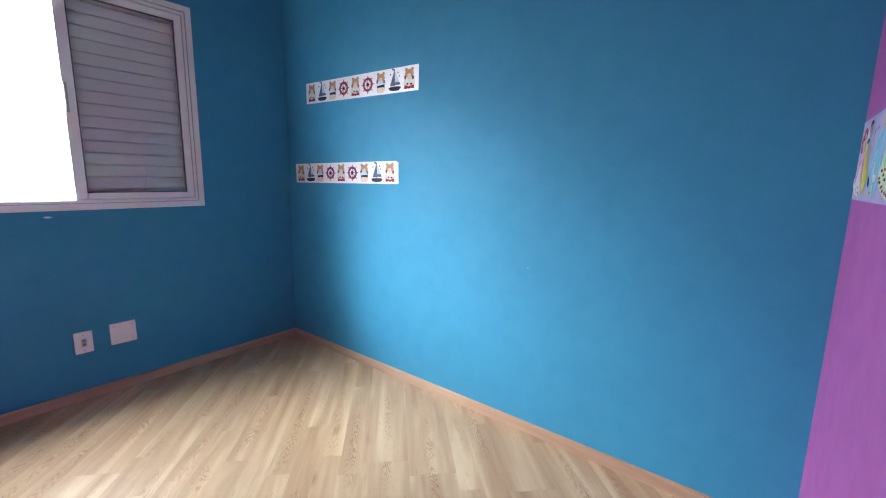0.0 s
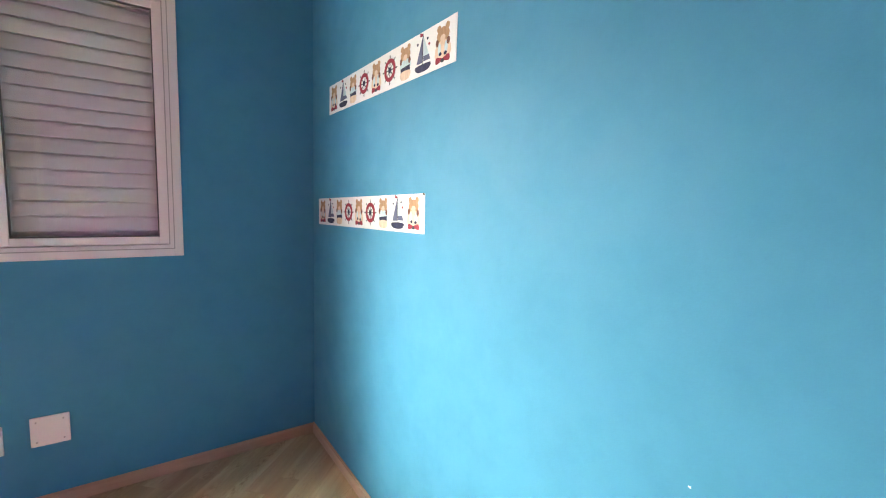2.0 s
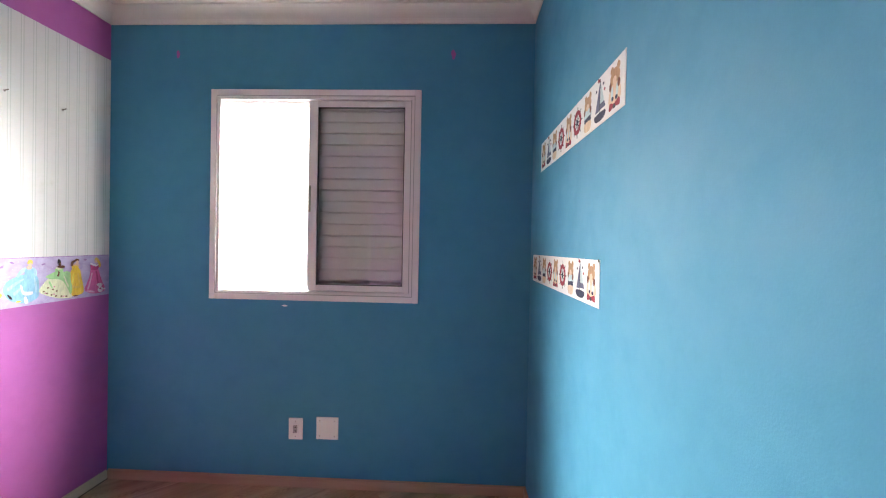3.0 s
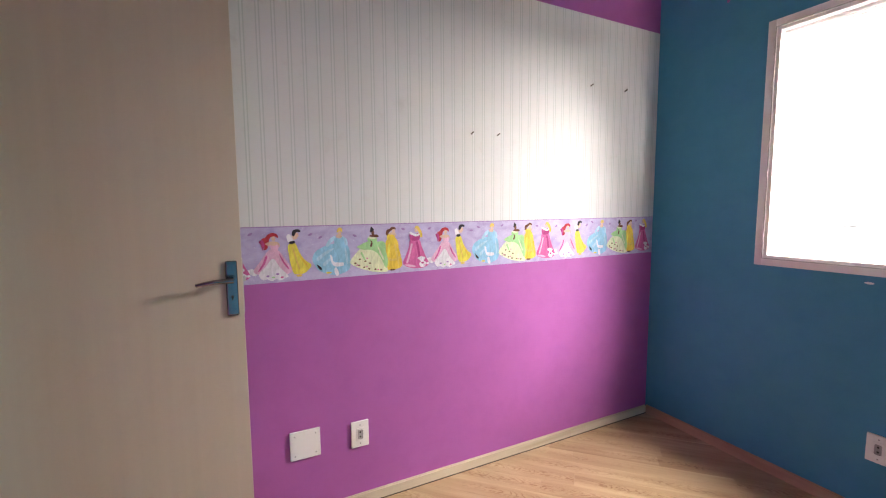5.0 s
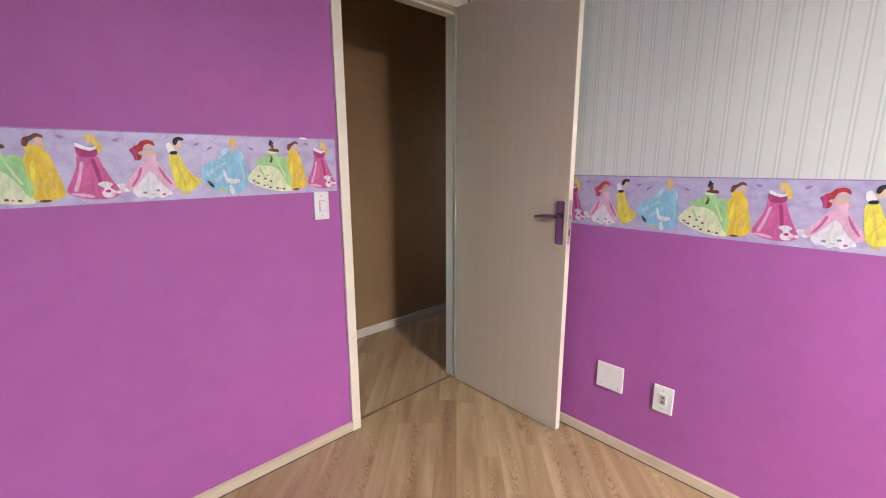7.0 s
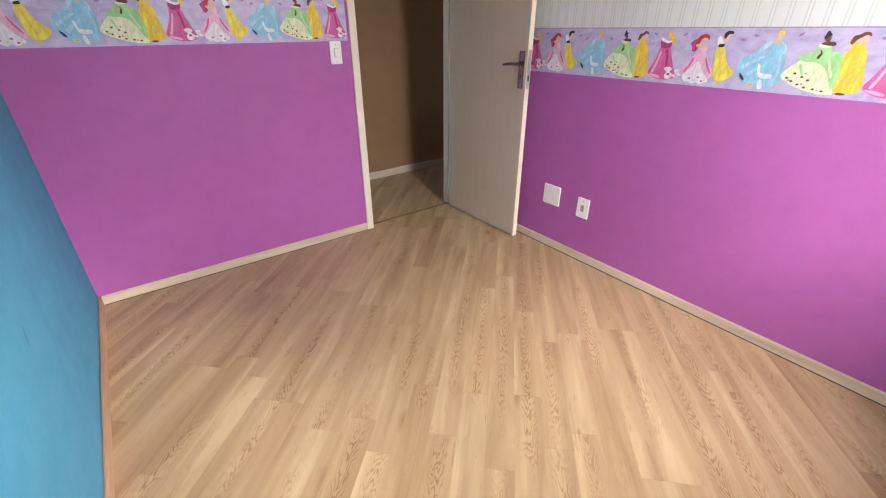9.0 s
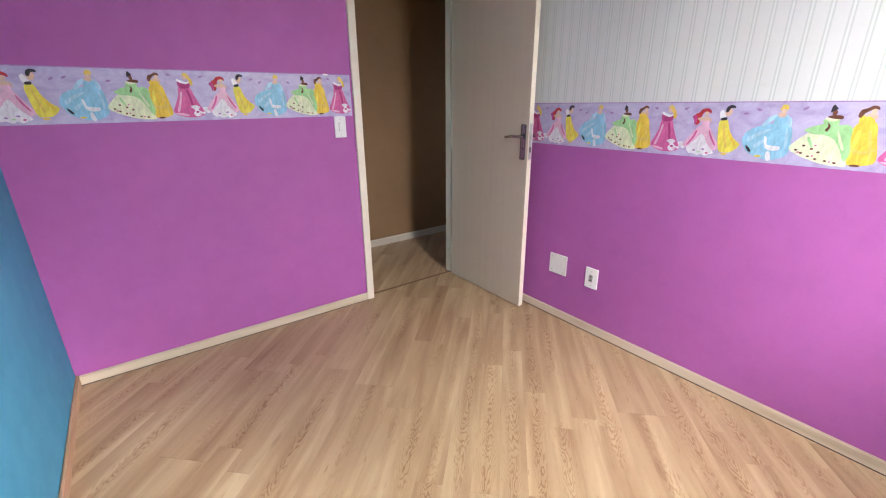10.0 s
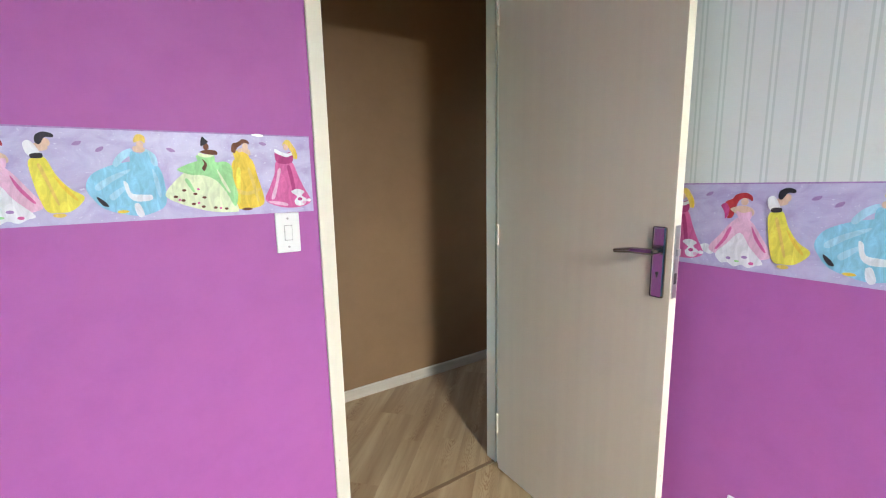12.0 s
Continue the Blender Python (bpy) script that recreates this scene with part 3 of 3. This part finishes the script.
# ---------------------------------------------------------------- printed border of gown shapes
GOWNS = {
    "blush": [("white", smooth([(-.088, .050), (-.070, .056), (-.052, .040), (-.060, .028), (-.080, .036)])),
              ("blush", smooth([(-.066, .046), (-.040, .084), (-.012, .122), (.010, .132), (.030, .120), (.054, .082), (.076, .042), (.058, .028), (.010, .022), (-.040, .030)])),
              ("white", smooth([(-.048, .032), (-.022, .062), (.006, .092), (.030, .056), (.060, .020), (.046, .012), (.030, .004), (.014, .010), (-.002, .003), (-.018, .012), (-.034, .010)])),
              ("rose", smooth([(-.020, .104), (-.034, .072), (-.050, .046), (-.044, .046), (-.026, .070), (-.014, .100)])), ("rose", smooth([(.030, .110), (.046, .080), (.064, .050), (.058, .050), (.038, .080)])),
              ("mauve", oval(-.016, .024, .006, .004, 8)), ("mauve", oval(.020, .030, .007, .004, 8)), ("leaf", oval(.004, .018, .006, .003, 8)), ("rose", oval(.036, .016, .006, .004, 8)),
              ("red", smooth([(-.050, .150), (-.044, .170), (-.026, .178), (-.014, .192), (.012, .198), (.032, .188), (.034, .172), (.020, .180), (.000, .178), (-.010, .162), (-.014, .142), (-.022, .120), (-.038, .116), (-.034, .132)])),
              ("skin", oval(.012, .170, .011, .012, 12)), ("skin", smooth([(-.020, .152), (.006, .160), (.028, .154), (.032, .138), (.014, .134), (-.006, .140)])),
              ("blush", smooth([(-.006, .146), (.010, .142), (.028, .146), (.024, .124), (.004, .124)])), ("wine", smooth([(-.042, .160), (-.030, .166), (-.022, .148), (-.030, .126), (-.034, .144)]))],
    "lemon": [("lemon", smooth([(-.028, .140), (-.012, .150), (.002, .146), (.014, .112), (.034, .080), (.058, .060), (.050, .042), (.030, .026), (.008, .024), (-.010, .028), (-.020, .060), (-.026, .100)])),
              ("straw", smooth([(-.014, .130), (-.004, .092), (.008, .046), (.013, .046), (.002, .094), (-.008, .132)])), ("gold", smooth([(.010, .108), (.024, .076), (.042, .052), (.046, .055), (.030, .080)])),
              ("skin", smooth([(-.026, .176), (-.010, .184), (.006, .178), (.008, .166), (-.010, .160), (-.028, .164)])),
              ("white", smooth([(-.032, .178), (-.022, .186), (-.012, .174), (-.006, .156), (-.014, .146), (-.028, .156)])), ("black", smooth([(-.022, .156), (-.004, .158), (-.004, .148), (-.022, .147)])),
              ("skin", oval(.006, .184, .010, .012, 12)), ("black", smooth([(-.018, .186), (-.014, .204), (.004, .213), (.024, .208), (.024, .198), (.006, .198), (-.002, .186), (-.010, .178)])), ("straw", oval(.010, .018, .012, .005, 10))],
    "sky": [("sky", smooth([(-.108, .078), (-.096, .108), (-.064, .128), (-.020, .140), (.022, .140), (.042, .122), (.048, .080), (.046, .036), (.026, .018), (-.010, .008), (-.050, .016), (-.080, .030), (-.096, .050)])),
            ("pale", smooth([(-.090, .084), (-.060, .106), (-.022, .122), (-.024, .114), (-.058, .092), (-.084, .072)])), ("pale", smooth([(.026, .124), (.036, .096), (.038, .056), (.032, .056), (.026, .096)])), ("pale", smooth([(-.066, .060), (-.040, .080), (-.028, .082), (-.044, .062), (-.060, .048)])),
            ("pale", smooth([(-.052, .136), (-.036, .160), (-.014, .172), (-.010, .160), (-.028, .146), (-.044, .128)])), ("pale", smooth([(.014, .172), (.034, .158), (.038, .132), (.028, .132), (.022, .150), (.010, .160)])),
            ("sky", smooth([(-.014, .164), (.004, .160), (.020, .164), (.022, .134), (-.014, .134)])), ("skin", smooth([(-.014, .176), (.002, .180), (.018, .174), (.014, .162), (-.010, .162)])),
            ("white", smooth([(-.036, .092), (-.028, .088), (-.022, .064), (.002, .060), (.018, .058), (.016, .046), (-.014, .044), (-.030, .058)])), ("white", smooth([(-.020, .036), (-.010, .038), (-.002, .012), (-.010, .004), (-.018, .014)])),
            ("skin", oval(.006, .184, .010, .011, 12)), ("straw", smooth([(-.010, .190), (-.004, .210), (.010, .215), (.022, .206), (.020, .188), (.010, .196)])),
            ("black", smooth([(-.090, .058), (-.076, .046), (-.070, .034), (-.080, .036), (-.088, .048)])), ("gold", oval(-.044, .020, .012, .004, 8))],
    "leaf": [("cream", smooth([(-.096, .056), (-.074, .090), (-.036, .122), (.004, .128), (.034, .086), (.072, .014), (.044, .006), (.004, .010), (-.030, .020), (-.066, .034)])),
             ("leaf", smooth([(-.064, .120), (-.046, .132), (-.020, .142), (.006, .150), (.026, .140), (.046, .142), (.062, .130), (.064, .096), (.072, .052), (.062, .022), (.044, .060), (.022, .092), (-.006, .106), (-.036, .108)])),
             ("cream", smooth([(.026, .122), (.040, .096), (.054, .062), (.048, .062), (.034, .092)])), ("leaf", smooth([(-.050, .094), (-.036, .066), (-.030, .066), (-.042, .096)])),
             ("leaf", smooth([(-.018, .158), (.002, .152), (.022, .158), (.020, .138), (-.012, .138)])), ("cream", smooth([(-.012, .164), (.006, .160), (.022, .166), (.020, .156), (.004, .152), (-.012, .156)])),
             ("brown", smooth([(-.010, .166), (.006, .172), (.028, .170), (.030, .160), (.010, .160)])), ("brown", oval(.006, .182, .009, .012, 12)),
             ("black", smooth([(-.010, .184), (-.008, .204), (-.002, .214), (.006, .206), (.014, .198), (.008, .192), (-.002, .186)])), ("brown", smooth([(-.006, .148), (.004, .136), (-.002, .118), (-.008, .124), (-.002, .136)]))]
            + [("brown", oval(x, z, .005, .0035, 8)) for x, z in ((-.074, .052), (-.058, .042), (-.036, .032), (-.014, .024), (.014, .020), (.040, .016), (-.030, .058), (-.054, .068), (-.010, .048))]
            + [("rose", oval(x, z, .0035, .003, 6)) for x, z in ((-.066, .044), (-.024, .034), (.026, .018), (-.022, .070))],
    "gold": [("gold", smooth([(-.030, .128), (-.018, .150), (.010, .156), (.026, .142), (.034, .104), (.046, .050), (.044, .024), (.020, .014), (-.014, .012), (-.036, .022), (-.034, .070)])),
             ("lemon", smooth([(-.018, .120), (-.022, .070), (-.024, .030), (-.016, .030), (-.012, .072), (-.008, .122)])), ("straw", smooth([(.010, .120), (.018, .080), (.028, .034), (.034, .036), (.026, .084), (.016, .124)])), ("straw", smooth([(-.028, .074), (.004, .060), (.038, .070), (.038, .062), (.004, .050), (-.030, .062)])),
             ("gold", smooth([(-.022, .168), (-.004, .172), (.012, .166), (.016, .146), (-.014, .140)])), ("skin", smooth([(-.016, .176), (.000, .180), (.022, .176), (.026, .158), (.016, .160), (.000, .168), (-.014, .166)])),
             ("skin", oval(.010, .186, .010, .012, 12)), ("brown", smooth([(-.038, .176), (-.032, .194), (-.014, .200), (.002, .210), (.020, .206), (.024, .194), (.010, .198), (-.004, .190), (-.018, .180), (-.026, .164), (-.036, .166)])), ("brown", oval(.000, .012, .014, .004, 10))],
    "rose": [("rose", smooth([(-.030, .142), (-.008, .150), (.016, .140), (.028, .108), (.044, .068), (.062, .028), (.036, .012), (-.006, .010), (-.040, .018), (-.066, .036), (-.052, .070), (-.036, .108)])),
             ("blush", smooth([(-.026, .120), (-.036, .080), (-.050, .040), (-.040, .040), (-.028, .080), (-.018, .120)])), ("wine", smooth([(.000, .128), (.006, .090), (.012, .050), (.020, .052), (.016, .094), (.008, .130)])), ("blush", smooth([(-.060, .030), (-.034, .020), (-.006, .016), (-.010, .024), (-.036, .030)])),
             ("white", smooth([(.006, .056), (.024, .064), (.044, .056), (.036, .044), (.050, .032), (.040, .016), (.020, .016), (.014, .030), (.022, .042)])), ("wine", oval(.030, .034, .007, .005, 8)), ("blush", oval(.042, .024, .006, .005, 8)), ("white", oval(.056, .030, .007, .005, 8)),
             ("wine", smooth([(-.030, .172), (-.008, .164), (.016, .170), (.014, .140), (-.026, .140)])), ("white", smooth([(-.030, .178), (-.012, .170), (.004, .166), (.020, .172), (.020, .164), (.002, .156), (-.014, .160), (-.030, .168)])),
             ("straw", smooth([(-.014, .192), (-.004, .210), (.012, .211), (.024, .196), (.036, .176), (.038, .152), (.026, .146), (.020, .166), (.010, .182), (-.002, .198)])), ("skin", oval(-.002, .186, .009, .011, 12)), ("gold", smooth([(.022, .184), (.030, .168), (.030, .152), (.026, .152), (.022, .170)]))],
}
HAIR_AND_FACE = ("red", "black", "straw", "brown", "skin", "wine")


def smaller_head(ink, pts):
    """The heads are small beside the wide skirts."""
    if ink in HAIR_AND_FACE and sum(z for _, z in pts) / len(pts) > 0.155 and max(z for _, z in pts) > 0.176:
        return ink, [(0.006 + 0.74 * (x - 0.006), 0.172 + 0.80 * (z - 0.172)) for x, z in pts]
    return ink, pts


GOWNS = {key: [smaller_head(*shape) for shape in shapes] for key, shapes in GOWNS.items()}
SPECKS = [("mauve", smooth([(-.010, .000), (-.002, .006), (.010, .004), (.002, -.003)]))]
gown_mesh = {k: flat(v) for k, v in GOWNS.items()}
speck_mesh = flat(SPECKS)


def border(m, length, label, first, height=0.2215):
    """A strip of lilac paper with the six gown shapes in turn; first: where the first turn starts along the strip."""
    ob = part("wallpaper_border", box(0, length, -0.0022, 0, 0, height), LILAC)
    ob.matrix_basis = m
    tagged(ob, label, "wallpaper border")
    # narrow mauve strip along the top of the paper
    part("edge_print", box(0, length, -0.0026, -0.0018, height - 0.0035, height), INK["mauve"], ob, "dark line along the upper edge")
    steps = [("blush", 0.0), ("lemon", 0.091), ("sky", 0.262), ("leaf", 0.404), ("gold", 0.496), ("rose", 0.612)]
    rnd = random.Random(4)
    x = first
    while x < length:
        for key, dx in steps:
            if 0.045 < x + dx < length - 0.045:
                g = new("gown_print", gown_mesh[key])
                g.parent = ob
                g.location = (x + dx, -0.0020 - 0.0013 * (steps.index((key, dx)) % 2), 0.004)
        for dx in (0.15, 0.19, 0.33, 0.55, 0.68):
            if 0.02 < x + dx < length - 0.02:
                g = new("butterfly_print", speck_mesh)
                g.parent = ob
                g.location = (x + dx, -0.0020, 0.185 + rnd.uniform(-0.02, 0.015))
                g.rotation_euler = (0, rnd.uniform(-0.6, 0.6), 0)
        x += 0.752
    return ob


border(pose(0.0, 0.06, 1.029, 0, -0.25, 90), LEN - 0.062, "lilac paper border printed with bright gown shapes under the stripes", 0.752 - 0.752)
border(pose(2.341, 0.0, 1.187, 0, -0.1, 180), 1.498, "lilac paper border printed with bright gown shapes on the pink wall", 0.817 - 0.752)

# ---------------------------------------------------------------- nautical vinyl strips


def wheel():
    s = []
    for k in range(8):
        a = k * math.pi / 4
        c, d = math.cos(a), math.sin(a)
        s.append(("black", [(.008 * c - .0016 * d, .008 * d + .0016 * c), (.045 * c - .0022 * d, .045 * d + .0022 * c), (.045 * c + .0022 * d, .045 * d - .0022 * c), (.008 * c + .0016 * d, .008 * d - .0016 * c)]))
    out, inn = oval(0, 0, .035, .035, 24), oval(0, 0, .022, .022, 24)
    for k in range(0, 24, 2):
        j = (k + 2) % 24
        s.append(("crimson", [out[k], out[k + 1], out[j], inn[j], inn[k + 1], inn[k]]))
    s.append(("navy", oval(0, 0, .009, .009, 12)))
    return s


def boat():
    return [("navy", smooth([(-.036, -.030), (.036, -.030), (.026, -.047), (-.024, -.047)], 3)),
            ("mint", [(.002, .045), (.036, -.022), (.002, -.022)]), ("slate", [(.002, -.008), (.029, -.008), (.036, -.022), (.002, -.022)]),
            ("slate", [(-.001, .048), (-.001, -.024), (-.030, -.024)]),
            ("black", [(-.001, .052), (.001, .052), (.001, -.030), (-.001, -.030)]),
            ("crimson", [(-.001, .052), (-.016, .058), (-.014, .047), (-.001, .046)]),
            ("navy", oval(-.026, .030, .004, .004, 6)), ("navy", oval(.022, .034, .004, .004, 6)), ("crimson", oval(.030, .018, .004, .004, 6))]


def toy(kind):
    s = [("bear", oval(-.018, .040, .009, .009, 12)), ("bear", oval(.018, .040, .009, .009, 12)), ("bear", smooth([(-.026, .026), (0, .042), (.026, .026), (.016, .004), (-.016, .004)]))]
    if kind:
        s += [("mint", smooth([(-.022, .006), (.022, .006), (.028, -.018), (-.026, -.018)], 3)), ("navy", [(-.026, -.014), (.026, -.010), (.026, -.026), (-.024, -.026)]), ("tanlight", smooth([(-.024, -.026), (.026, -.026), (.020, -.048), (-.020, -.048)], 3))]
    else:
        s += [("tanlight", smooth([(-.024, .004), (.024, .004), (.030, -.036), (-.030, -.036)], 3)), ("mint", oval(-.014, -.012, .007, .016, 10)), ("mint", oval(.014, -.012, .007, .016, 10)), ("crimson", smooth([(-.026, -.030), (0, -.036), (.026, -.030), (.028, -.047), (0, -.043), (-.028, -.047)], 3)), ("navy", oval(-.010, -.024, .006, .005, 8)), ("navy", oval(.012, -.026, .007, .005, 8)), ("black", oval(0, -.042, .008, .005, 8))]
    s += [("tanlight", oval(0, .014, .011, .009, 12)), ("brown", oval(-.024, .006, .006, .010, 8)), ("brown", oval(.023, .002, .006, .010, 8))]
    return s


sea_mesh = {"wheel": flat(wheel(), 0.00006), "boat": flat(boat(), 0.0001), "toy": flat(toy(0), 0.0001), "toy2": flat(toy(1), 0.0001)}
ORDER = ["toy", "boat", "toy2", "wheel", "toy", "wheel", "toy2", "boat", "toy"]
PRINT_NAME = {"toy": "toy_print", "toy2": "toy_print", "boat": "sailboat_print", "wheel": "ship_wheel_print"}


def sea_strip(m, length, label):
    ob = part("nautical_strip", box(0, length, -0.0016, 0, 0, 0.132), PAPER)
    ob.matrix_basis = m
    tagged(ob, label, "wall sticker", "nautical strips")
    for i, k in enumerate(ORDER):
        g = new(PRINT_NAME[k], sea_mesh[k])
        g.parent = ob
        g.location = ((i + 0.5) / 9 * (length - 0.02) + 0.008, -0.0013, 0.066)
        g.scale = (1.22, 1, 1.14)
    return ob


sea_strip(pose(WID, 2.765, 1.711, 0, 1.05, -90), 1.021, "white vinyl strip with toys, sailboats and ship wheels")
sea_strip(pose(WID, 2.922, 1.181, 0, -0.55, -90), 1.029, "white vinyl strip with toys, sailboats and ship wheels, corner curling")

# ---------------------------------------------------------------- hooks and marks on the walls
for y, z in ((1.715, 1.672), (1.862, 1.675), (2.469, 1.983), (2.733, 1.984)):
    nail = thing("wall_nail", pose(0.0018, y, z, 0, 0, 90), "small dark nail still stuck in the striped wallpaper", "nail", "nails in the wallpaper")
    part("shank", rod((0, 0, 0), (0, -0.020, 0.005), 0.0026, 8), GAP_SHADE_AND_NAIL, nail)
    part("anchor", rod((0, 0, 0), (0, -0.002, 0), 0.0055, 10), GREY_PLASTIC, nail)

# ---------------------------------------------------------------- outside
structure("ground", box(-900, 900, 3.3, 1800, -12.4, -12), GROUND, "pale hazy ground far below the window", "ground")


# far plain panel, glowing as washed-out distance, a few faint grey smudges low down
DISTANCE_GLOW = bpy.data.materials.new("distance_glow")
DISTANCE_GLOW.use_nodes = True
hn = DISTANCE_GLOW.node_tree
hn.nodes.remove(hn.nodes["Principled BSDF"])
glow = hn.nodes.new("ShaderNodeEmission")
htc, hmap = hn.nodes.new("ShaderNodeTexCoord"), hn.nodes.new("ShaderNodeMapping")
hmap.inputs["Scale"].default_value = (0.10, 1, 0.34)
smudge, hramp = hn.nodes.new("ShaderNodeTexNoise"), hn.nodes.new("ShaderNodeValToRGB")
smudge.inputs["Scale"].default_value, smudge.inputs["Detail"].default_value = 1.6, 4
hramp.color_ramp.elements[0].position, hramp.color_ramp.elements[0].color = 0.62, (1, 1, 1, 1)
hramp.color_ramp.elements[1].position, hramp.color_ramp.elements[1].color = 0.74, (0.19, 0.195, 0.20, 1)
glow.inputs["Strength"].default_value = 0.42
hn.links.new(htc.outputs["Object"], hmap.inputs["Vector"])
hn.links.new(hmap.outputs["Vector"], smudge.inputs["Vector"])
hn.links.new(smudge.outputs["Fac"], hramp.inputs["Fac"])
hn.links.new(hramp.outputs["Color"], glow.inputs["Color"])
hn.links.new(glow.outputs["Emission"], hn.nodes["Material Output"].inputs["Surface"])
structure("backdrop", box(-190, 150, 70, 70.5, -12, 14), DISTANCE_GLOW, "glowing white panel standing in for the washed-out distance", "backdrop")

# small old marks on the paint
for k, (m, w, h, mat, label) in enumerate([
        (pose(0.388, LEN, 2.385), 0.011, 0.022, PINK, "small patch of old pink paint on the blue wall"),
        (pose(1.918, LEN, 2.384), 0.012, 0.027, PINK, "small patch of old pink paint on the blue wall"),
        (pose(1.010, LEN, 1.001), 0.014, 0.005, PLASTIC, "tiny white chip in the paint under the window"),
        (pose(0.985, 0.0024, 1.4075, 0, 3, 180), 0.014, 0.004, PLASTIC, "small white tear in the upper edge of the border"),
        (pose(WID - 0.0018, 1.899, 1.320, 0, 40, -90), 0.007, 0.004, SOCKET, "dark curled corner of a vinyl strip"),
        (pose(WID, 1.050, 0.820, 0, 20, -90), 0.003, 0.0012, PLASTIC, "tiny white scratch in the blue paint"),
        (pose(WID, 1.147, 0.560, 0, -60, -90), 0.030, 0.0012, SCUFF, "faint dark scratch in the blue paint")]):
    bm = bmesh.new()
    pts = [(x * (1 + 0.25 * math.sin(5 * i + k)), z) for i, (x, z) in enumerate(oval(0, 0, w, h, 12))]
    top = [bm.verts.new((x, -0.0006, z)) for x, z in pts]
    low = [bm.verts.new((x, 0.0, z)) for x, z in pts]
    bm.faces.new(top)
    for i in range(12):
        bm.faces.new((top[i], top[(i + 1) % 12], low[(i + 1) % 12], low[i]))
    mark = part("paint_mark", bm, mat)
    mark.matrix_basis = m
    tagged(mark, label, "paint mark")

# ---------------------------------------------------------------- floor boards, on the diagonal
def clip(poly, axis, value, keep_less):
    out = []
    for i in range(len(poly)):
        p, q = poly[i], poly[(i + 1) % len(poly)]
        pin = (p[axis] <= value) == keep_less
        qin = (q[axis] <= value) == keep_less
        if pin:
            out.append(p)
        if pin != qin:
            t = (value - p[axis]) / (q[axis] - p[axis])
            out.append(tuple(p[k] + t * (q[k] - p[k]) for k in (0, 1)))
    return out


R2 = math.sqrt(0.5)
STRIP = 0.0990


def lay_boards(x0, x1, y0, y1, seed):
    rnd = random.Random(seed)
    courses = []
    for k in range(-13, 13):
        c0 = 0.430 + k * 2 * STRIP
        courses += [(c0, 2 * STRIP)] if rnd.random() < 0.45 else [(c0, STRIP), (c0 + STRIP, STRIP)]
    for c0, wide in courses:
        s = -2.0 + rnd.uniform(-0.9, 0)
        while s < 4.2:
            ln = rnd.choice((0.55, 0.75, 0.95, 1.2))
            quad = [((a - b) * R2, (a + b) * R2) for a, b in ((s, c0), (s + ln, c0), (s + ln, c0 + wide), (s, c0 + wide))]
            mid = ((s + ln / 2 - c0 - wide / 2) * R2, (s + ln / 2 + c0 + wide / 2) * R2)
            s += ln
            for axis, v, less in ((0, x0, False), (0, x1, True), (1, y0, False), (1, y1, True)):
                quad = clip(quad, axis, v, less) if quad else quad
            clean = []
            for p in quad:
                if not clean or (abs(p[0] - clean[-1][0]) + abs(p[1] - clean[-1][1])) > 1e-4:
                    clean.append(p)
            if len(clean) > 2 and abs(clean[0][0] - clean[-1][0]) + abs(clean[0][1] - clean[-1][1]) < 1e-4:
                clean.pop()
            if len(clean) < 3:
                continue
            local = [((p[0] - mid[0]) * R2 + (p[1] - mid[1]) * R2, -(p[0] - mid[0]) * R2 + (p[1] - mid[1]) * R2) for p in clean]
            area = abs(sum(local[i][0] * local[(i + 1) % len(local)][1] - local[(i + 1) % len(local)][0] * local[i][1] for i in range(len(local)))) / 2
            if area < 2e-4:
                continue
            gx, gy = sum(p[0] for p in local) / len(local), sum(p[1] for p in local) / len(local)
            bm = bmesh.new()
            top = [bm.verts.new((x - math.copysign(0.0004, x - gx), y - math.copysign(0.0004, y - gy), 0)) for x, y in local]
            edge = [bm.verts.new((x, y, -0.0005)) for x, y in local]
            low = [bm.verts.new((x, y, -0.008)) for x, y in local]
            bm.faces.new(top)
            n = len(local)
            for a, b in ((top, edge), (edge, low)):
                for i in range(n):
                    bm.faces.new((a[i], a[(i + 1) % n], b[(i + 1) % n], b[i]))
            ob = part("plank", bm, LAMINATE, slab)
            ob.matrix_basis = pose(mid[0], mid[1], 0, 0, 0, 45)


lay_boards(0.0, WID, -0.042, LEN, 3)
lay_boards(-1.0, 1.6, HALL_Y, -0.060, 8)
